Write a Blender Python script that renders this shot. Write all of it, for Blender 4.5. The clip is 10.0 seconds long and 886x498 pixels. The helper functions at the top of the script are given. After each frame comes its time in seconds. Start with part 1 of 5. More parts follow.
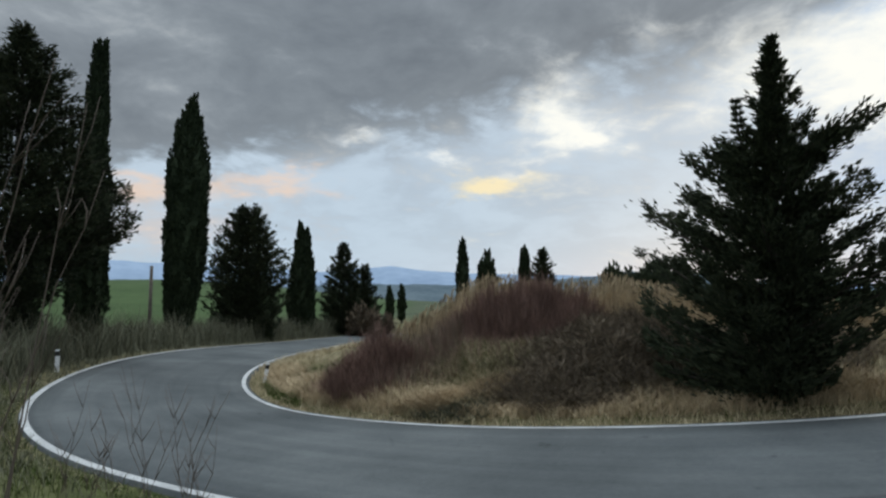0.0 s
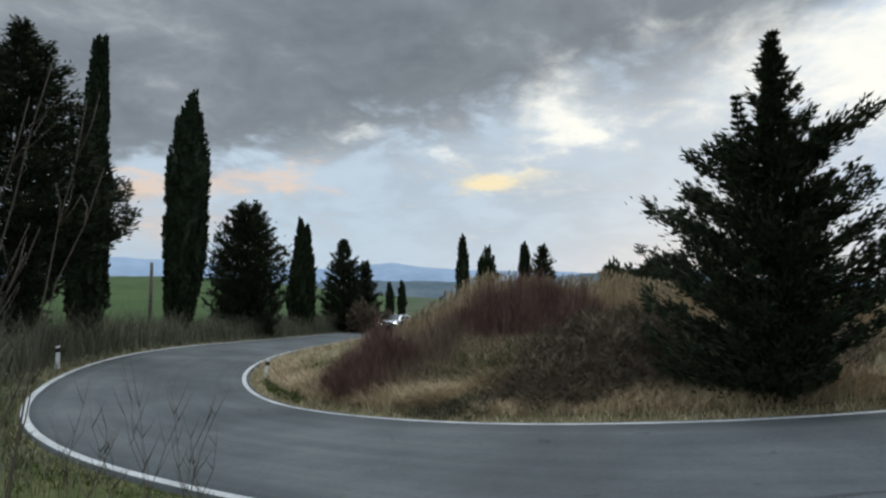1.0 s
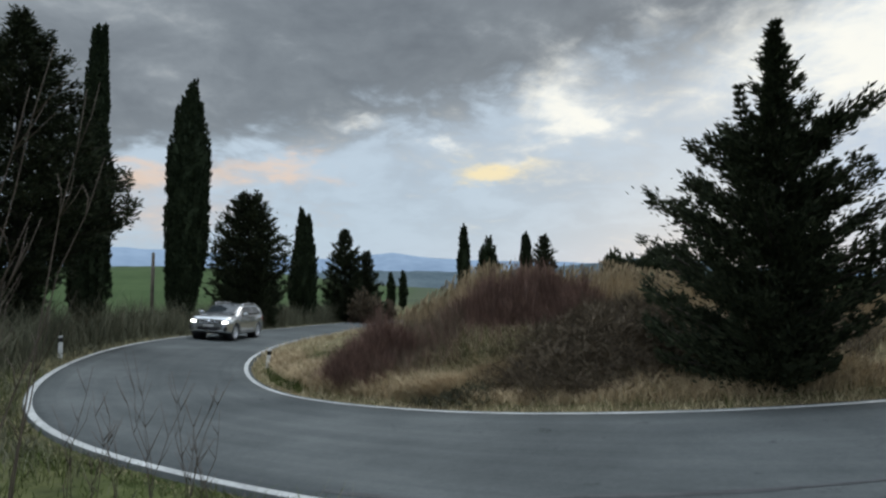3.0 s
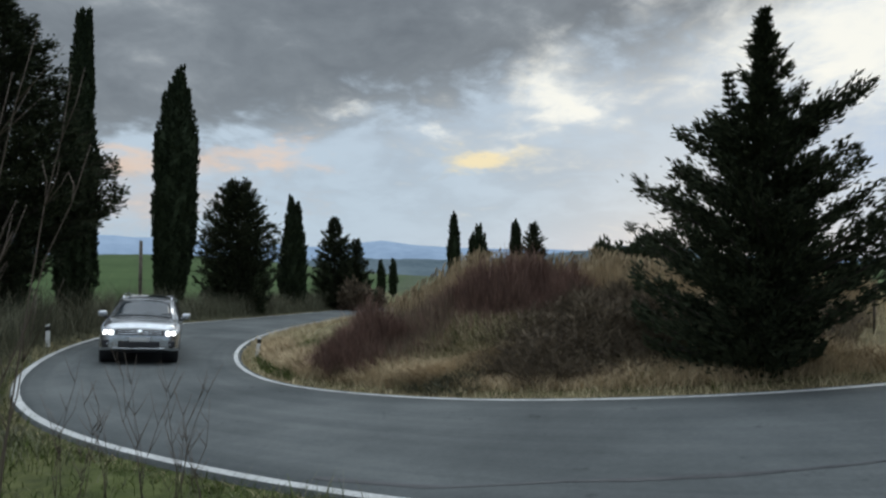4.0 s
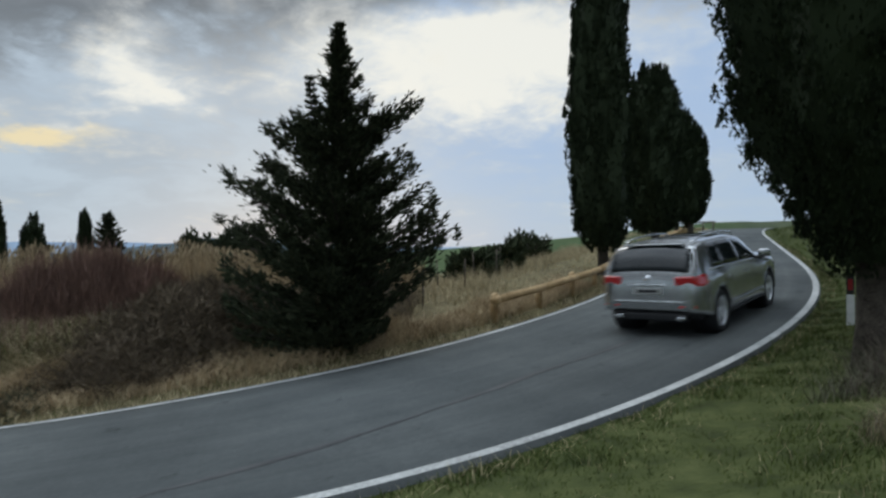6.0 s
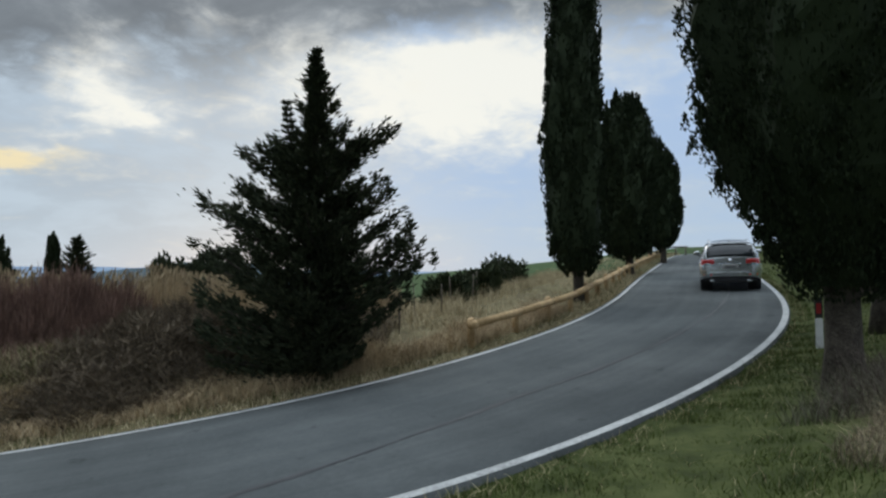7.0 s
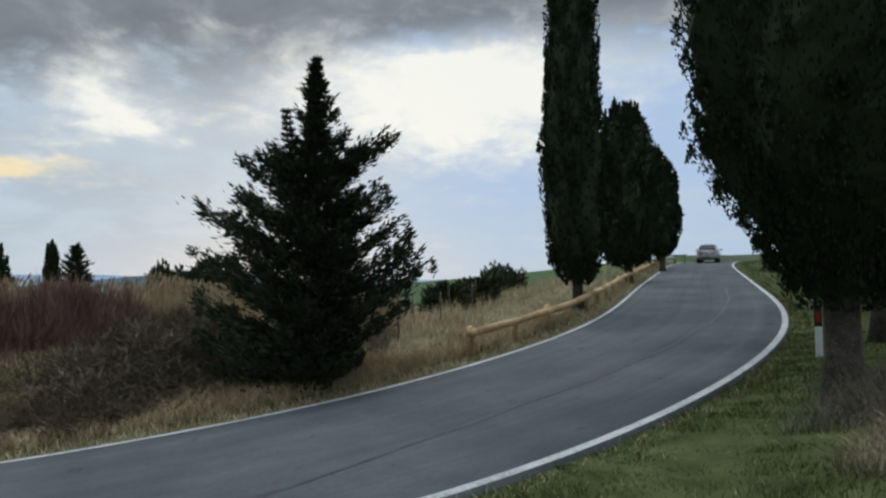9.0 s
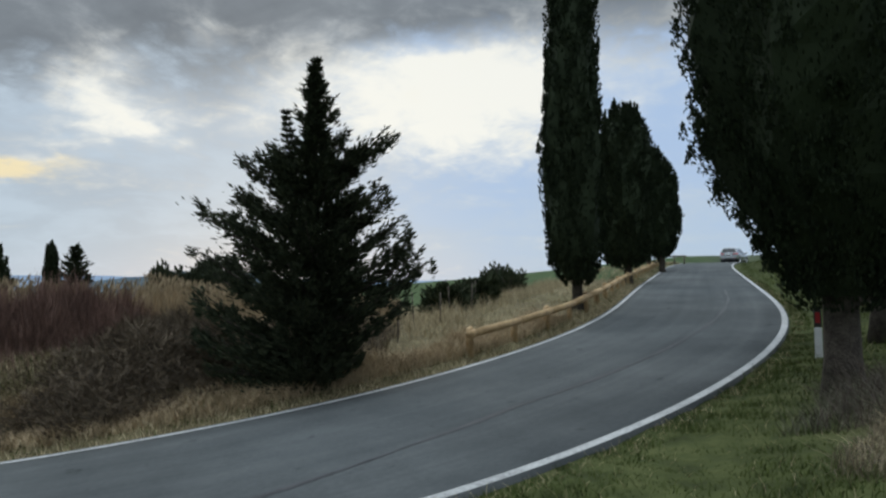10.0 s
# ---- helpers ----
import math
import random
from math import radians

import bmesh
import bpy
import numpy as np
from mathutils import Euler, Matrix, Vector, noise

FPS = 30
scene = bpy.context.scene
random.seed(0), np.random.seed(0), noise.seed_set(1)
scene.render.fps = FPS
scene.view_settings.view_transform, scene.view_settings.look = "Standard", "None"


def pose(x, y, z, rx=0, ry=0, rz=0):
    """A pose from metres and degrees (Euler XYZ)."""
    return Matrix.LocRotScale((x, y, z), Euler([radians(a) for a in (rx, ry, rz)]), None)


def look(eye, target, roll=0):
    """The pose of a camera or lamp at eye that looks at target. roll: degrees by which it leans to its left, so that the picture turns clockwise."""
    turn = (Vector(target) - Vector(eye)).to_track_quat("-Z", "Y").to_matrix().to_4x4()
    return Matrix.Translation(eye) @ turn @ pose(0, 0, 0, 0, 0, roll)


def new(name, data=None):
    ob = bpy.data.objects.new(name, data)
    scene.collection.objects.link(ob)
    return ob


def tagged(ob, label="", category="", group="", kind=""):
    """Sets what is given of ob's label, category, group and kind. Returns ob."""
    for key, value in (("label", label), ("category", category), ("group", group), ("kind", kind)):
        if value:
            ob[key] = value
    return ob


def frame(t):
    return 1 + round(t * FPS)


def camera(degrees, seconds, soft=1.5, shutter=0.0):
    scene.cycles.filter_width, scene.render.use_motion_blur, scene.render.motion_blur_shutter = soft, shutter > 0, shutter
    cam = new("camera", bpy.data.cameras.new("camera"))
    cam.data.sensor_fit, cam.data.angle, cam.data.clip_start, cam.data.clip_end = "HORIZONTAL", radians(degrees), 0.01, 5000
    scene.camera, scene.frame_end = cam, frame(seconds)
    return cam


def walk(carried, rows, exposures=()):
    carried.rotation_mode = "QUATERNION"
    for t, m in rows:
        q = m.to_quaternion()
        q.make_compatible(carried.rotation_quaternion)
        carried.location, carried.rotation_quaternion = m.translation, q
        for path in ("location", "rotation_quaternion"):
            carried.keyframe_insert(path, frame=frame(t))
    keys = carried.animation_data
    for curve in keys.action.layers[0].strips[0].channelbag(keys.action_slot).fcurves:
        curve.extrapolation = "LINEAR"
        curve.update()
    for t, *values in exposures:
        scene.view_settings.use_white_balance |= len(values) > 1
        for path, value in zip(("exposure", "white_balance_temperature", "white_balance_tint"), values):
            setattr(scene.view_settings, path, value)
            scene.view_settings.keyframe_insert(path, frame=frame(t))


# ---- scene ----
cam = camera(71.8, 10.0, soft=2.4, shutter=0.5)
EYE, TILT = 0.0, 0.5
# seconds, yaw, pitch, lean to the right
TURNS = [
    (0.0, 0.0, 2.58, 0.0), (0.5, 0.01, 2.42, 0.0), (1.0, 0.01, 2.27, 0.0), (1.5, 0.01, 2.14, 0.0), (2.0, 0.1, 1.98, 0.0),
    (2.5, 0.19, 1.73, 0.0), (3.0, 0.12, 1.34, 0.0), (3.5, -0.2, 0.83, 0.02), (4.0, -0.81, 0.19, 0.06), (4.2, -1.3, -0.26, 0.1), (4.5, -2.6, -1.17, 0.14),
    (5.0, -12.1, -2.98, 0.42), (5.2, -19.3, -3.22, 0.7), (5.5, -29.5, -3.01, 0.84), (5.8, -36.0, -1.84, 0.76), (6.0, -37.89, -0.8, 0.68),
    (6.2, -38.92, -0.1, 0.65), (6.6, -39.78, 0.87, 0.64), (7.0, -40.1, 1.47, 0.64), (7.5, -40.18, 1.84, 0.64), (8.0, -40.19, 2.08, 0.64), (8.5, -40.19, 2.22, 0.63),
    (9.0, -40.19, 2.24, 0.63), (9.5, -40.19, 2.27, 0.63), (10.0, -40.22, 2.31, 0.62)]
walk(cam, [(t, pose(0, 0, EYE, TILT) @ pose(0, 0, 0, 90 + pitch, 0, yaw) @ pose(0, 0, 0, 0, 0, -lean)) for t, yaw, pitch, lean in TURNS],
     [(0.0, 0.11), (2.0, 0.09), (4.0, 0.02), (4.5, -0.02), (5.0, -0.12), (5.5, -0.13), (6.0, -0.08), (7.0, -0.01), (10.0, 0.0)])

# ---- light ----
world = bpy.data.worlds.new("sky")
scene.world = world
world.use_nodes = True
wt = world.node_tree
wt.nodes.clear()


def node(tree, kind, **inputs):
    n = tree.nodes.new(kind)
    for key, value in inputs.items():
        sock = n.inputs[int(key[1:])] if key[0] == "i" and key[1:].isdigit() else n.inputs[key]
        if isinstance(value, bpy.types.NodeSocket):
            tree.links.new(value, sock)
        else:
            sock.default_value = value
    return n


def calc(tree, op, a, b=0.0, c=0.0):
    n = node(tree, "ShaderNodeMath", i0=a, i1=b, i2=c)
    n.operation = op
    return n.outputs[0]


def vec(tree, op, a, b=(0, 0, 0)):
    n = node(tree, "ShaderNodeVectorMath", i0=a, i1=b)
    n.operation = op
    return n.outputs["Value"] if op in ("DOT_PRODUCT", "LENGTH") else n.outputs[0]


def ramp(tree, fac, stops, ease="LINEAR"):
    n = node(tree, "ShaderNodeValToRGB", Fac=fac)
    n.color_ramp.interpolation = ease
    while len(n.color_ramp.elements) < len(stops):
        n.color_ramp.elements.new(0.5)
    for e, (p, c) in zip(n.color_ramp.elements, stops):
        e.position, e.color = p, (*c, 1) if len(c) == 3 else c
    return n.outputs["Color"]


def mix(tree, fac, a, b, how="MIX"):
    n = tree.nodes.new("ShaderNodeMix")
    n.data_type, n.blend_type = "RGBA", how
    for sock, value in ((n.inputs[0], fac), (n.inputs[6], a), (n.inputs[7], b)):
        if isinstance(value, bpy.types.NodeSocket):
            tree.links.new(value, sock)
        else:
            sock.default_value = value if not isinstance(value, tuple) else (*value, 1)[:4]
    return n.outputs[2]


def noise_tex(tree, vector, scale, detail=5.0, rough=0.55, distortion=0.0):
    return node(tree, "ShaderNodeTexNoise", Vector=vector, Scale=scale, Detail=detail, Roughness=rough, Distortion=distortion).outputs["Fac"]


def toward(yaw, up):
    """Direction in the sky: degrees to the left of the first view, degrees up."""
    a, e = radians(yaw), radians(up)
    return (-math.sin(a) * math.cos(e), math.cos(a) * math.cos(e), math.sin(e))


def build_sky():
    sky = wt.nodes.new("ShaderNodeTexSky")
    sky.sky_type, sky.sun_disc = "NISHITA", False
    sky.sun_elevation, sky.sun_rotation = radians(7), radians(25)
    clear = mix(wt, 1.0, sky.outputs[0], (0.1, 0.1, 0.1), "MULTIPLY")
    d = wt.nodes.new("ShaderNodeTexCoord").outputs["Generated"]
    up = node(wt, "ShaderNodeSeparateXYZ", Vector=d).outputs
    z = calc(wt, "MAXIMUM", up[2], 0.0)
    # the cloud layers are flat sheets seen from below
    lift = calc(wt, "ADD", z, 0.28)
    flat = node(wt, "ShaderNodeCombineXYZ", X=calc(wt, "DIVIDE", up[0], lift), Y=calc(wt, "DIVIDE", up[1], lift), Z=0.0).outputs[0]
    big = noise_tex(wt, vec(wt, "ADD", flat, (3.1, 0.4, 0.0)), 0.95, 4.0, 0.5)
    mid = noise_tex(wt, vec(wt, "ADD", flat, (0.7, 1.9, 0.0)), 3.0, 7.0, 0.58, 0.4)
    fine = noise_tex(wt, flat, 9.5, 7.0, 0.62, 0.5)
    puff = calc(wt, "ADD", calc(wt, "MULTIPLY", mid, 0.74), calc(wt, "MULTIPLY", fine, 0.26))

    swirl = node(wt, "ShaderNodeTexNoise", Vector=flat, Scale=2.5, Detail=6.0, Roughness=0.6).outputs["Color"]
    dw = vec(wt, "ADD", d, vec(wt, "MULTIPLY", vec(wt, "SUBTRACT", swirl, (0.5, 0.5, 0.5)), (0.3, 0.3, 0.16)))
    wz = node(wt, "ShaderNodeSeparateXYZ", Vector=dw).outputs[2]

    def lobe(yaw, rise, wide, tall):
        """Soft spot round a direction; wide and tall in degrees."""
        c = toward(yaw, rise)
        right = (math.cos(radians(yaw)), math.sin(radians(yaw)), 0)
        a = calc(wt, "DIVIDE", vec(wt, "DOT_PRODUCT", vec(wt, "SUBTRACT", dw, c), right), math.sin(radians(wide)))
        b = calc(wt, "DIVIDE", calc(wt, "SUBTRACT", wz, c[2]), math.sin(radians(tall)))
        r2 = calc(wt, "ADD", calc(wt, "MULTIPLY", a, a), calc(wt, "MULTIPLY", b, b))
        front = calc(wt, "GREATER_THAN", vec(wt, "DOT_PRODUCT", d, c), 0.0)
        return calc(wt, "MULTIPLY", calc(wt, "POWER", 2.718, calc(wt, "MULTIPLY", r2, -1.0)), front)

    def total(items):
        out = items[0]
        for i in items[1:]:
            out = calc(wt, "ADD", out, i)
        return out

    def step(x, lo, hi):
        n = node(wt, "ShaderNodeMapRange", Value=x)
        n.interpolation_type = "SMOOTHSTEP"
        n.inputs[1].default_value, n.inputs[2].default_value = lo, hi
        return n.outputs[0]

    # lower rim of the dark deck, by bearing
    bearing = calc(wt, "ARCTAN2", up[0], up[1])
    along = calc(wt, "ADD", calc(wt, "DIVIDE", bearing, math.pi * 2), 0.5)
    rim = ramp(wt, along, [(0.0, (0.3,) * 3), (0.4, (0.15,) * 3), (0.43, (0.16,) * 3), (0.465, (0.2,) * 3), (0.5, (0.245,) * 3), (0.515, (0.255,) * 3), (0.54, (0.295,) * 3), (0.57, (0.305,) * 3), (0.6, (0.345,) * 3), (0.65, (0.34,) * 3), (0.8, (0.36,) * 3), (1.0, (0.3,) * 3)])
    over = calc(wt, "SUBTRACT", up[2], rim)
    over = calc(wt, "ADD", over, calc(wt, "MULTIPLY", calc(wt, "SUBTRACT", puff, 0.5), 0.3))
    over = calc(wt, "ADD", over, calc(wt, "MULTIPLY", calc(wt, "SUBTRACT", big, 0.5), 0.12))
    deck = step(over, -0.035, 0.045)
    # brighter sky under the deck, with its own thinner clouds
    thin = step(calc(wt, "ADD", puff, calc(wt, "MULTIPLY", calc(wt, "SUBTRACT", big, 0.5), 0.5)), 0.36, 0.62)
    east = step(bearing, 0.35, 0.85)
    base = mix(wt, east, (0.5, 0.605, 0.71), (0.42, 0.56, 0.78))
    cloud = mix(wt, east, (0.37, 0.445, 0.53), (0.5, 0.6, 0.73))
    under = mix(wt, calc(wt, "MULTIPLY", thin, 0.75), base, cloud)
    low = calc(wt, "POWER", calc(wt, "SUBTRACT", 1.0, calc(wt, "MINIMUM", calc(wt, "MULTIPLY", z, 5.0), 1.0)), 1.6)
    under = mix(wt, calc(wt, "MULTIPLY", low, 0.8), under, (0.475, 0.6, 0.72))
    grey = ramp(wt, calc(wt, "ADD", calc(wt, "MULTIPLY", puff, 0.7), calc(wt, "MULTIPLY", big, 0.3)), [(0.38, (0.152, 0.177, 0.206)), (0.5, (0.205, 0.236, 0.268)), (0.64, (0.3, 0.338, 0.374))])
    body = mix(wt, deck, under, grey)
    # openings where the light comes through
    gap = total([calc(wt, "MULTIPLY", lobe(*q), s) for q, s in (
        ((-10.5, 15.3, 3.6, 3.2), 1.0), ((-13, 12.8, 3.5, 1.2), 0.7), ((-19.5, 20.5, 3.0, 1.6), 0.7), ((-23, 14, 9, 4.0), 0.12), ((-42, 16, 8.5, 4.8), 2.0), ((-31, 17, 7, 4), 0.9), ((-13, 13, 9, 4), 0.35), ((-49, 19, 5, 3), 0.6), ((-36, 19.5, 3, 1.2), 0.4), ((-35, 13, 11, 5), 0.4),
        ((7.5, 13.4, 3, 0.8), 0.75), ((1.0, 11.5, 2.0, 0.7), 0.9), ((-4, 9.5, 14, 2.5), 0.26), ((-58, 20, 10, 7), 0.4))])
    ragged = step(calc(wt, "ADD", calc(wt, "MULTIPLY", gap, 0.95), calc(wt, "MULTIPLY", calc(wt, "SUBTRACT", puff, 0.5), 2.6)), 0.05, 1.35)
    body = mix(wt, calc(wt, "MULTIPLY", ragged, 0.95), body, mix(wt, step(calc(wt, "ADD", calc(wt, "MULTIPLY", gap, 0.25), fine), 0.4, 0.95), (0.66, 0.73, 0.79), (0.95, 0.95, 0.88)))
    warm = total([calc(wt, "MULTIPLY", lobe(*q), s) for q, s in (((15, 8.8, 6, 0.9), 1.15), ((26, 8.5, 4, 0.9), 0.9), ((-4.8, 8.7, 5.0, 1.3), 1.7), ((27, 5, 12, 3.4), 0.62))])
    gate = step(calc(wt, "ADD", calc(wt, "MULTIPLY", warm, 0.8), calc(wt, "MULTIPLY", calc(wt, "SUBTRACT", puff, 0.5), 1.6)), 0.1, 1.15)
    tone = mix(wt, step(bearing, -0.15, 0.03), (0.8, 0.62, 0.5), (0.95, 0.8, 0.48))
    body = mix(wt, calc(wt, "MULTIPLY", gate, 0.85), body, tone)
    # an overcast sky is brightest overhead
    top = calc(wt, "ADD", 1.0, calc(wt, "MULTIPLY", step(z, 0.4, 1.0), 8.0))
    bright = vec(wt, "SCALE", body)
    wt.links.new(top, bright.node.inputs["Scale"])
    both = mix(wt, 0.96, clear, bright)
    below = mix(wt, calc(wt, "LESS_THAN", up[2], -0.01), both, (0.16, 0.17, 0.17))
    back = node(wt, "ShaderNodeBackground", Color=below, Strength=1.0)
    wt.links.new(back.outputs[0], wt.nodes.new("ShaderNodeOutputWorld").inputs[0])


build_sky()
sun = new("sun", bpy.data.lights.new("sun", "SUN"))
sun.data.energy, sun.data.angle, sun.data.color = 0.5, radians(25), (1.0, 0.98, 0.93)
sun.matrix_world = look(Vector(toward(-25, 42)) * 50, (0, 0, 0))
scene.view_settings.exposure = 0.0


# ---- materials ----
def material(name, rough=0.8, metal=0.0):
    m = bpy.data.materials.new(name)
    m.use_nodes = True
    t = m.node_tree
    b = t.nodes["Principled BSDF"]
    b.inputs["Roughness"].default_value, b.inputs["Metallic"].default_value = rough, metal
    return m, t, b


def place(t):
    return t.nodes.new("ShaderNodeTexCoord").outputs["Object"]


def bump(t, b, height, strength=0.4, distance=0.02):
    n = node(t, "ShaderNodeBump", Height=height, Strength=strength, Distance=distance)
    t.links.new(n.outputs[0], b.inputs["Normal"])


def mottled(name, c1, c2, scale=3.0, fine=40.0, rough=0.85, metal=0.0, relief=0.3, distance=0.01, spec=0.3):
    """Two colours mixed at two scales, with relief."""
    m, t, b = material(name, rough, metal)
    p = place(t)
    f = calc(t, "ADD", calc(t, "MULTIPLY", noise_tex(t, p, scale, 4), 0.65), calc(t, "MULTIPLY", noise_tex(t, p, fine, 3), 0.35))
    t.links.new(ramp(t, f, [(0.36, c1), (0.64, c2)]), b.inputs["Base Color"])
    b.inputs["Specular IOR Level"].default_value = spec
    bump(t, b, noise_tex(t, p, fine, 4), relief, distance)
    return m


def leafy(name, c1, c2, rough=0.75, thin=0.15):
    """Leaves and stalks: each spray a little different."""
    m, t, b = material(name, rough)
    g = t.nodes.new("ShaderNodeNewGeometry").outputs["Random Per Island"]
    f = calc(t, "ADD", calc(t, "MULTIPLY", g, 0.6), calc(t, "MULTIPLY", noise_tex(t, place(t), 0.9, 3), 0.4))
    t.links.new(ramp(t, f, [(0.2, c1), (0.8, c2)]), b.inputs["Base Color"])
    b.inputs["Specular IOR Level"].default_value = 0.15
    return m


def asphalt():
    m, t, b = material("asphalt", 0.62)
    p = place(t)
    worn = noise_tex(t, p, 0.35, 4, 0.6)
    uv = node(t, "ShaderNodeUVMap").outputs[0]
    side = node(t, "ShaderNodeSeparateXYZ", Vector=uv).outputs
    lanes = noise_tex(t, node(t, "ShaderNodeCombineXYZ", X=calc(t, "MULTIPLY", side[0], 3.2), Y=calc(t, "MULTIPLY", side[1], 0.06), Z=0.0).outputs[0], 1.0, 3)
    grit = noise_tex(t, p, 95.0, 2)
    spots = ramp(t, noise_tex(t, p, 1.5, 6, 0.7), [(0.3, (0.62, 0.62, 0.62)), (0.37, (1, 1, 1))])
    f = calc(t, "ADD", calc(t, "ADD", calc(t, "MULTIPLY", worn, 0.5), calc(t, "MULTIPLY", lanes, 0.2)), calc(t, "MULTIPLY", calc(t, "ADD", grit, noise_tex(t, p, 14.0, 4, 0.65)), 0.15))
    t.links.new(ramp(t, f, [(0.36, (0.058, 0.064, 0.065)), (0.5, (0.088, 0.095, 0.095)), (0.64, (0.13, 0.138, 0.137))]), b.inputs["Base Color"])
    tone = b.inputs["Base Color"].links[0].from_socket
    t.links.new(mix(t, 1.0, tone, spots, "MULTIPLY"), b.inputs["Base Color"])
    t.links.new(calc(t, "ADD", 0.78, calc(t, "MULTIPLY", worn, 0.2)), b.inputs["Roughness"])
    b.inputs["Specular IOR Level"].default_value = 0.04
    bump(t, b, grit, 0.5, 0.006)
    return m


def line_paint():
    m, t, b = material("road_line_paint", 0.7)
    p = place(t)
    f = calc(t, "ADD", calc(t, "MULTIPLY", noise_tex(t, p, 1.3, 4), 0.4), calc(t, "MULTIPLY", noise_tex(t, p, 22.0, 4, 0.7), 0.6))
    t.links.new(ramp(t, f, [(0.32, (0.14, 0.14, 0.137)), (0.47, (0.34, 0.345, 0.335)), (0.62, (0.5, 0.505, 0.49))]), b.inputs["Base Color"])
    bump(t, b, noise_tex(t, p, 80.0, 2), 0.3, 0.004)
    return m


def soil():
    m, t, b = material("ground_cover", 0.95)
    p = place(t)
    flat = noise_tex(t, p, 0.12, 5, 0.6)
    near = noise_tex(t, p, 2.2, 6, 0.65)
    x = node(t, "ShaderNodeSeparateXYZ", Vector=p).outputs
    dry = ramp(t, near, [(0.3, (0.075, 0.058, 0.037)), (0.5, (0.17, 0.135, 0.078)), (0.7, (0.25, 0.205, 0.12))])
    green = ramp(t, near, [(0.3, (0.022, 0.034, 0.01)), (0.5, (0.04, 0.06, 0.015)), (0.7, (0.066, 0.085, 0.026))])
    # dull green of the fields, also the hazed tone of far ground
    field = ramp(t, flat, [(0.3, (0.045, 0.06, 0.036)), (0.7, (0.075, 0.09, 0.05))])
    att = node(t, "ShaderNodeAttribute")
    att.attribute_name = "cover"
    s = node(t, "ShaderNodeSeparateColor", Color=att.outputs["Color"]).outputs
    c = mix(t, s[0], dry, green)
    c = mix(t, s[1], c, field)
    crop = ramp(t, calc(t, "ADD", calc(t, "MULTIPLY", flat, 0.5), calc(t, "MULTIPLY", near, 0.5)), [(0.35, (0.034, 0.058, 0.02)), (0.65, (0.062, 0.094, 0.036))])
    c = mix(t, s[2], c, crop)
    t.links.new(c, b.inputs["Base Color"])
    b.inputs["Specular IOR Level"].default_value = 0.1
    bump(t, b, near, 0.6, 0.08)
    return m


ASPHALT, LINE_PAINT, SOIL = asphalt(), line_paint(), soil()
CYPRESS = leafy("cypress_foliage", (0.014, 0.022, 0.011), (0.036, 0.05, 0.023))
CONIFER = leafy("conifer_foliage", (0.024, 0.033, 0.019), (0.07, 0.08, 0.043))
BARK = mottled("bark", (0.032, 0.026, 0.02), (0.09, 0.076, 0.06), 6, 30, 0.95, relief=0.9, distance=0.03)
TWIG = leafy("bare_twig", (0.05, 0.04, 0.034), (0.16, 0.125, 0.1))
STRAW = leafy("dry_grass", (0.21, 0.172, 0.1), (0.6, 0.5, 0.315))
REED = leafy("reed_straw", (0.26, 0.19, 0.115), (0.58, 0.45, 0.28))
PLUME = leafy("reed_plume", (0.18, 0.13, 0.08), (0.42, 0.33, 0.2))
REDSTEM = leafy("red_stem", (0.12, 0.07, 0.056), (0.34, 0.215, 0.17))
BRAMBLE = leafy("bramble", (0.08, 0.062, 0.044), (0.25, 0.195, 0.135))
GRASS = leafy("green_grass", (0.03, 0.048, 0.01), (0.09, 0.112, 0.027))
OLIVE = leafy("olive_brush", (0.062, 0.066, 0.042), (0.185, 0.178, 0.118))
WOOD = mottled("weathered_rail_wood", (0.28, 0.18, 0.085), (0.5, 0.35, 0.18), 5, 50, 0.75, relief=0.5)
GREYWOOD = mottled("grey_stake_wood", (0.06, 0.05, 0.04), (0.15, 0.125, 0.1), 5, 50, 0.9)


# -- land --
# centre line of the road, from the far end past the bend and up the hill: x, y, z, cross fall towards the outside
LINE = np.array([
    (9.0, 94.0, -7.4, 0.0), (0.5, 76.0, -6.2, 0.0), (-5.0, 60.42, -5.23, 0.013), (-7.55, 50.24, -4.66, 0.019), (-9.15, 40.11, -4.07, 0.034),
    (-9.75, 30.57, -3.44, 0.06), (-9.02, 20.81, -2.94, 0.081), (-5.7, 12.68, -2.71, 0.054), (-1.85, 9.48, -2.56, 0.028), (1.61, 7.6, -2.28, 0.006),
    (5.86, 6.68, -1.95, 0.011), (13.82, 7.83, -1.37, 0.017), (23.52, 12.23, -0.71, 0.011), (37.15, 19.15, 0.0, 0.002), (48.75, 24.8, 0.62, -0.008),
    (59.0, 28.7, 1.05, -0.008), (69.0, 31.2, 1.0, -0.005), (80.5, 32.6, 0.4, 0.0), (97.0, 33.4, -0.8, 0.0)])
HALF = 2.41


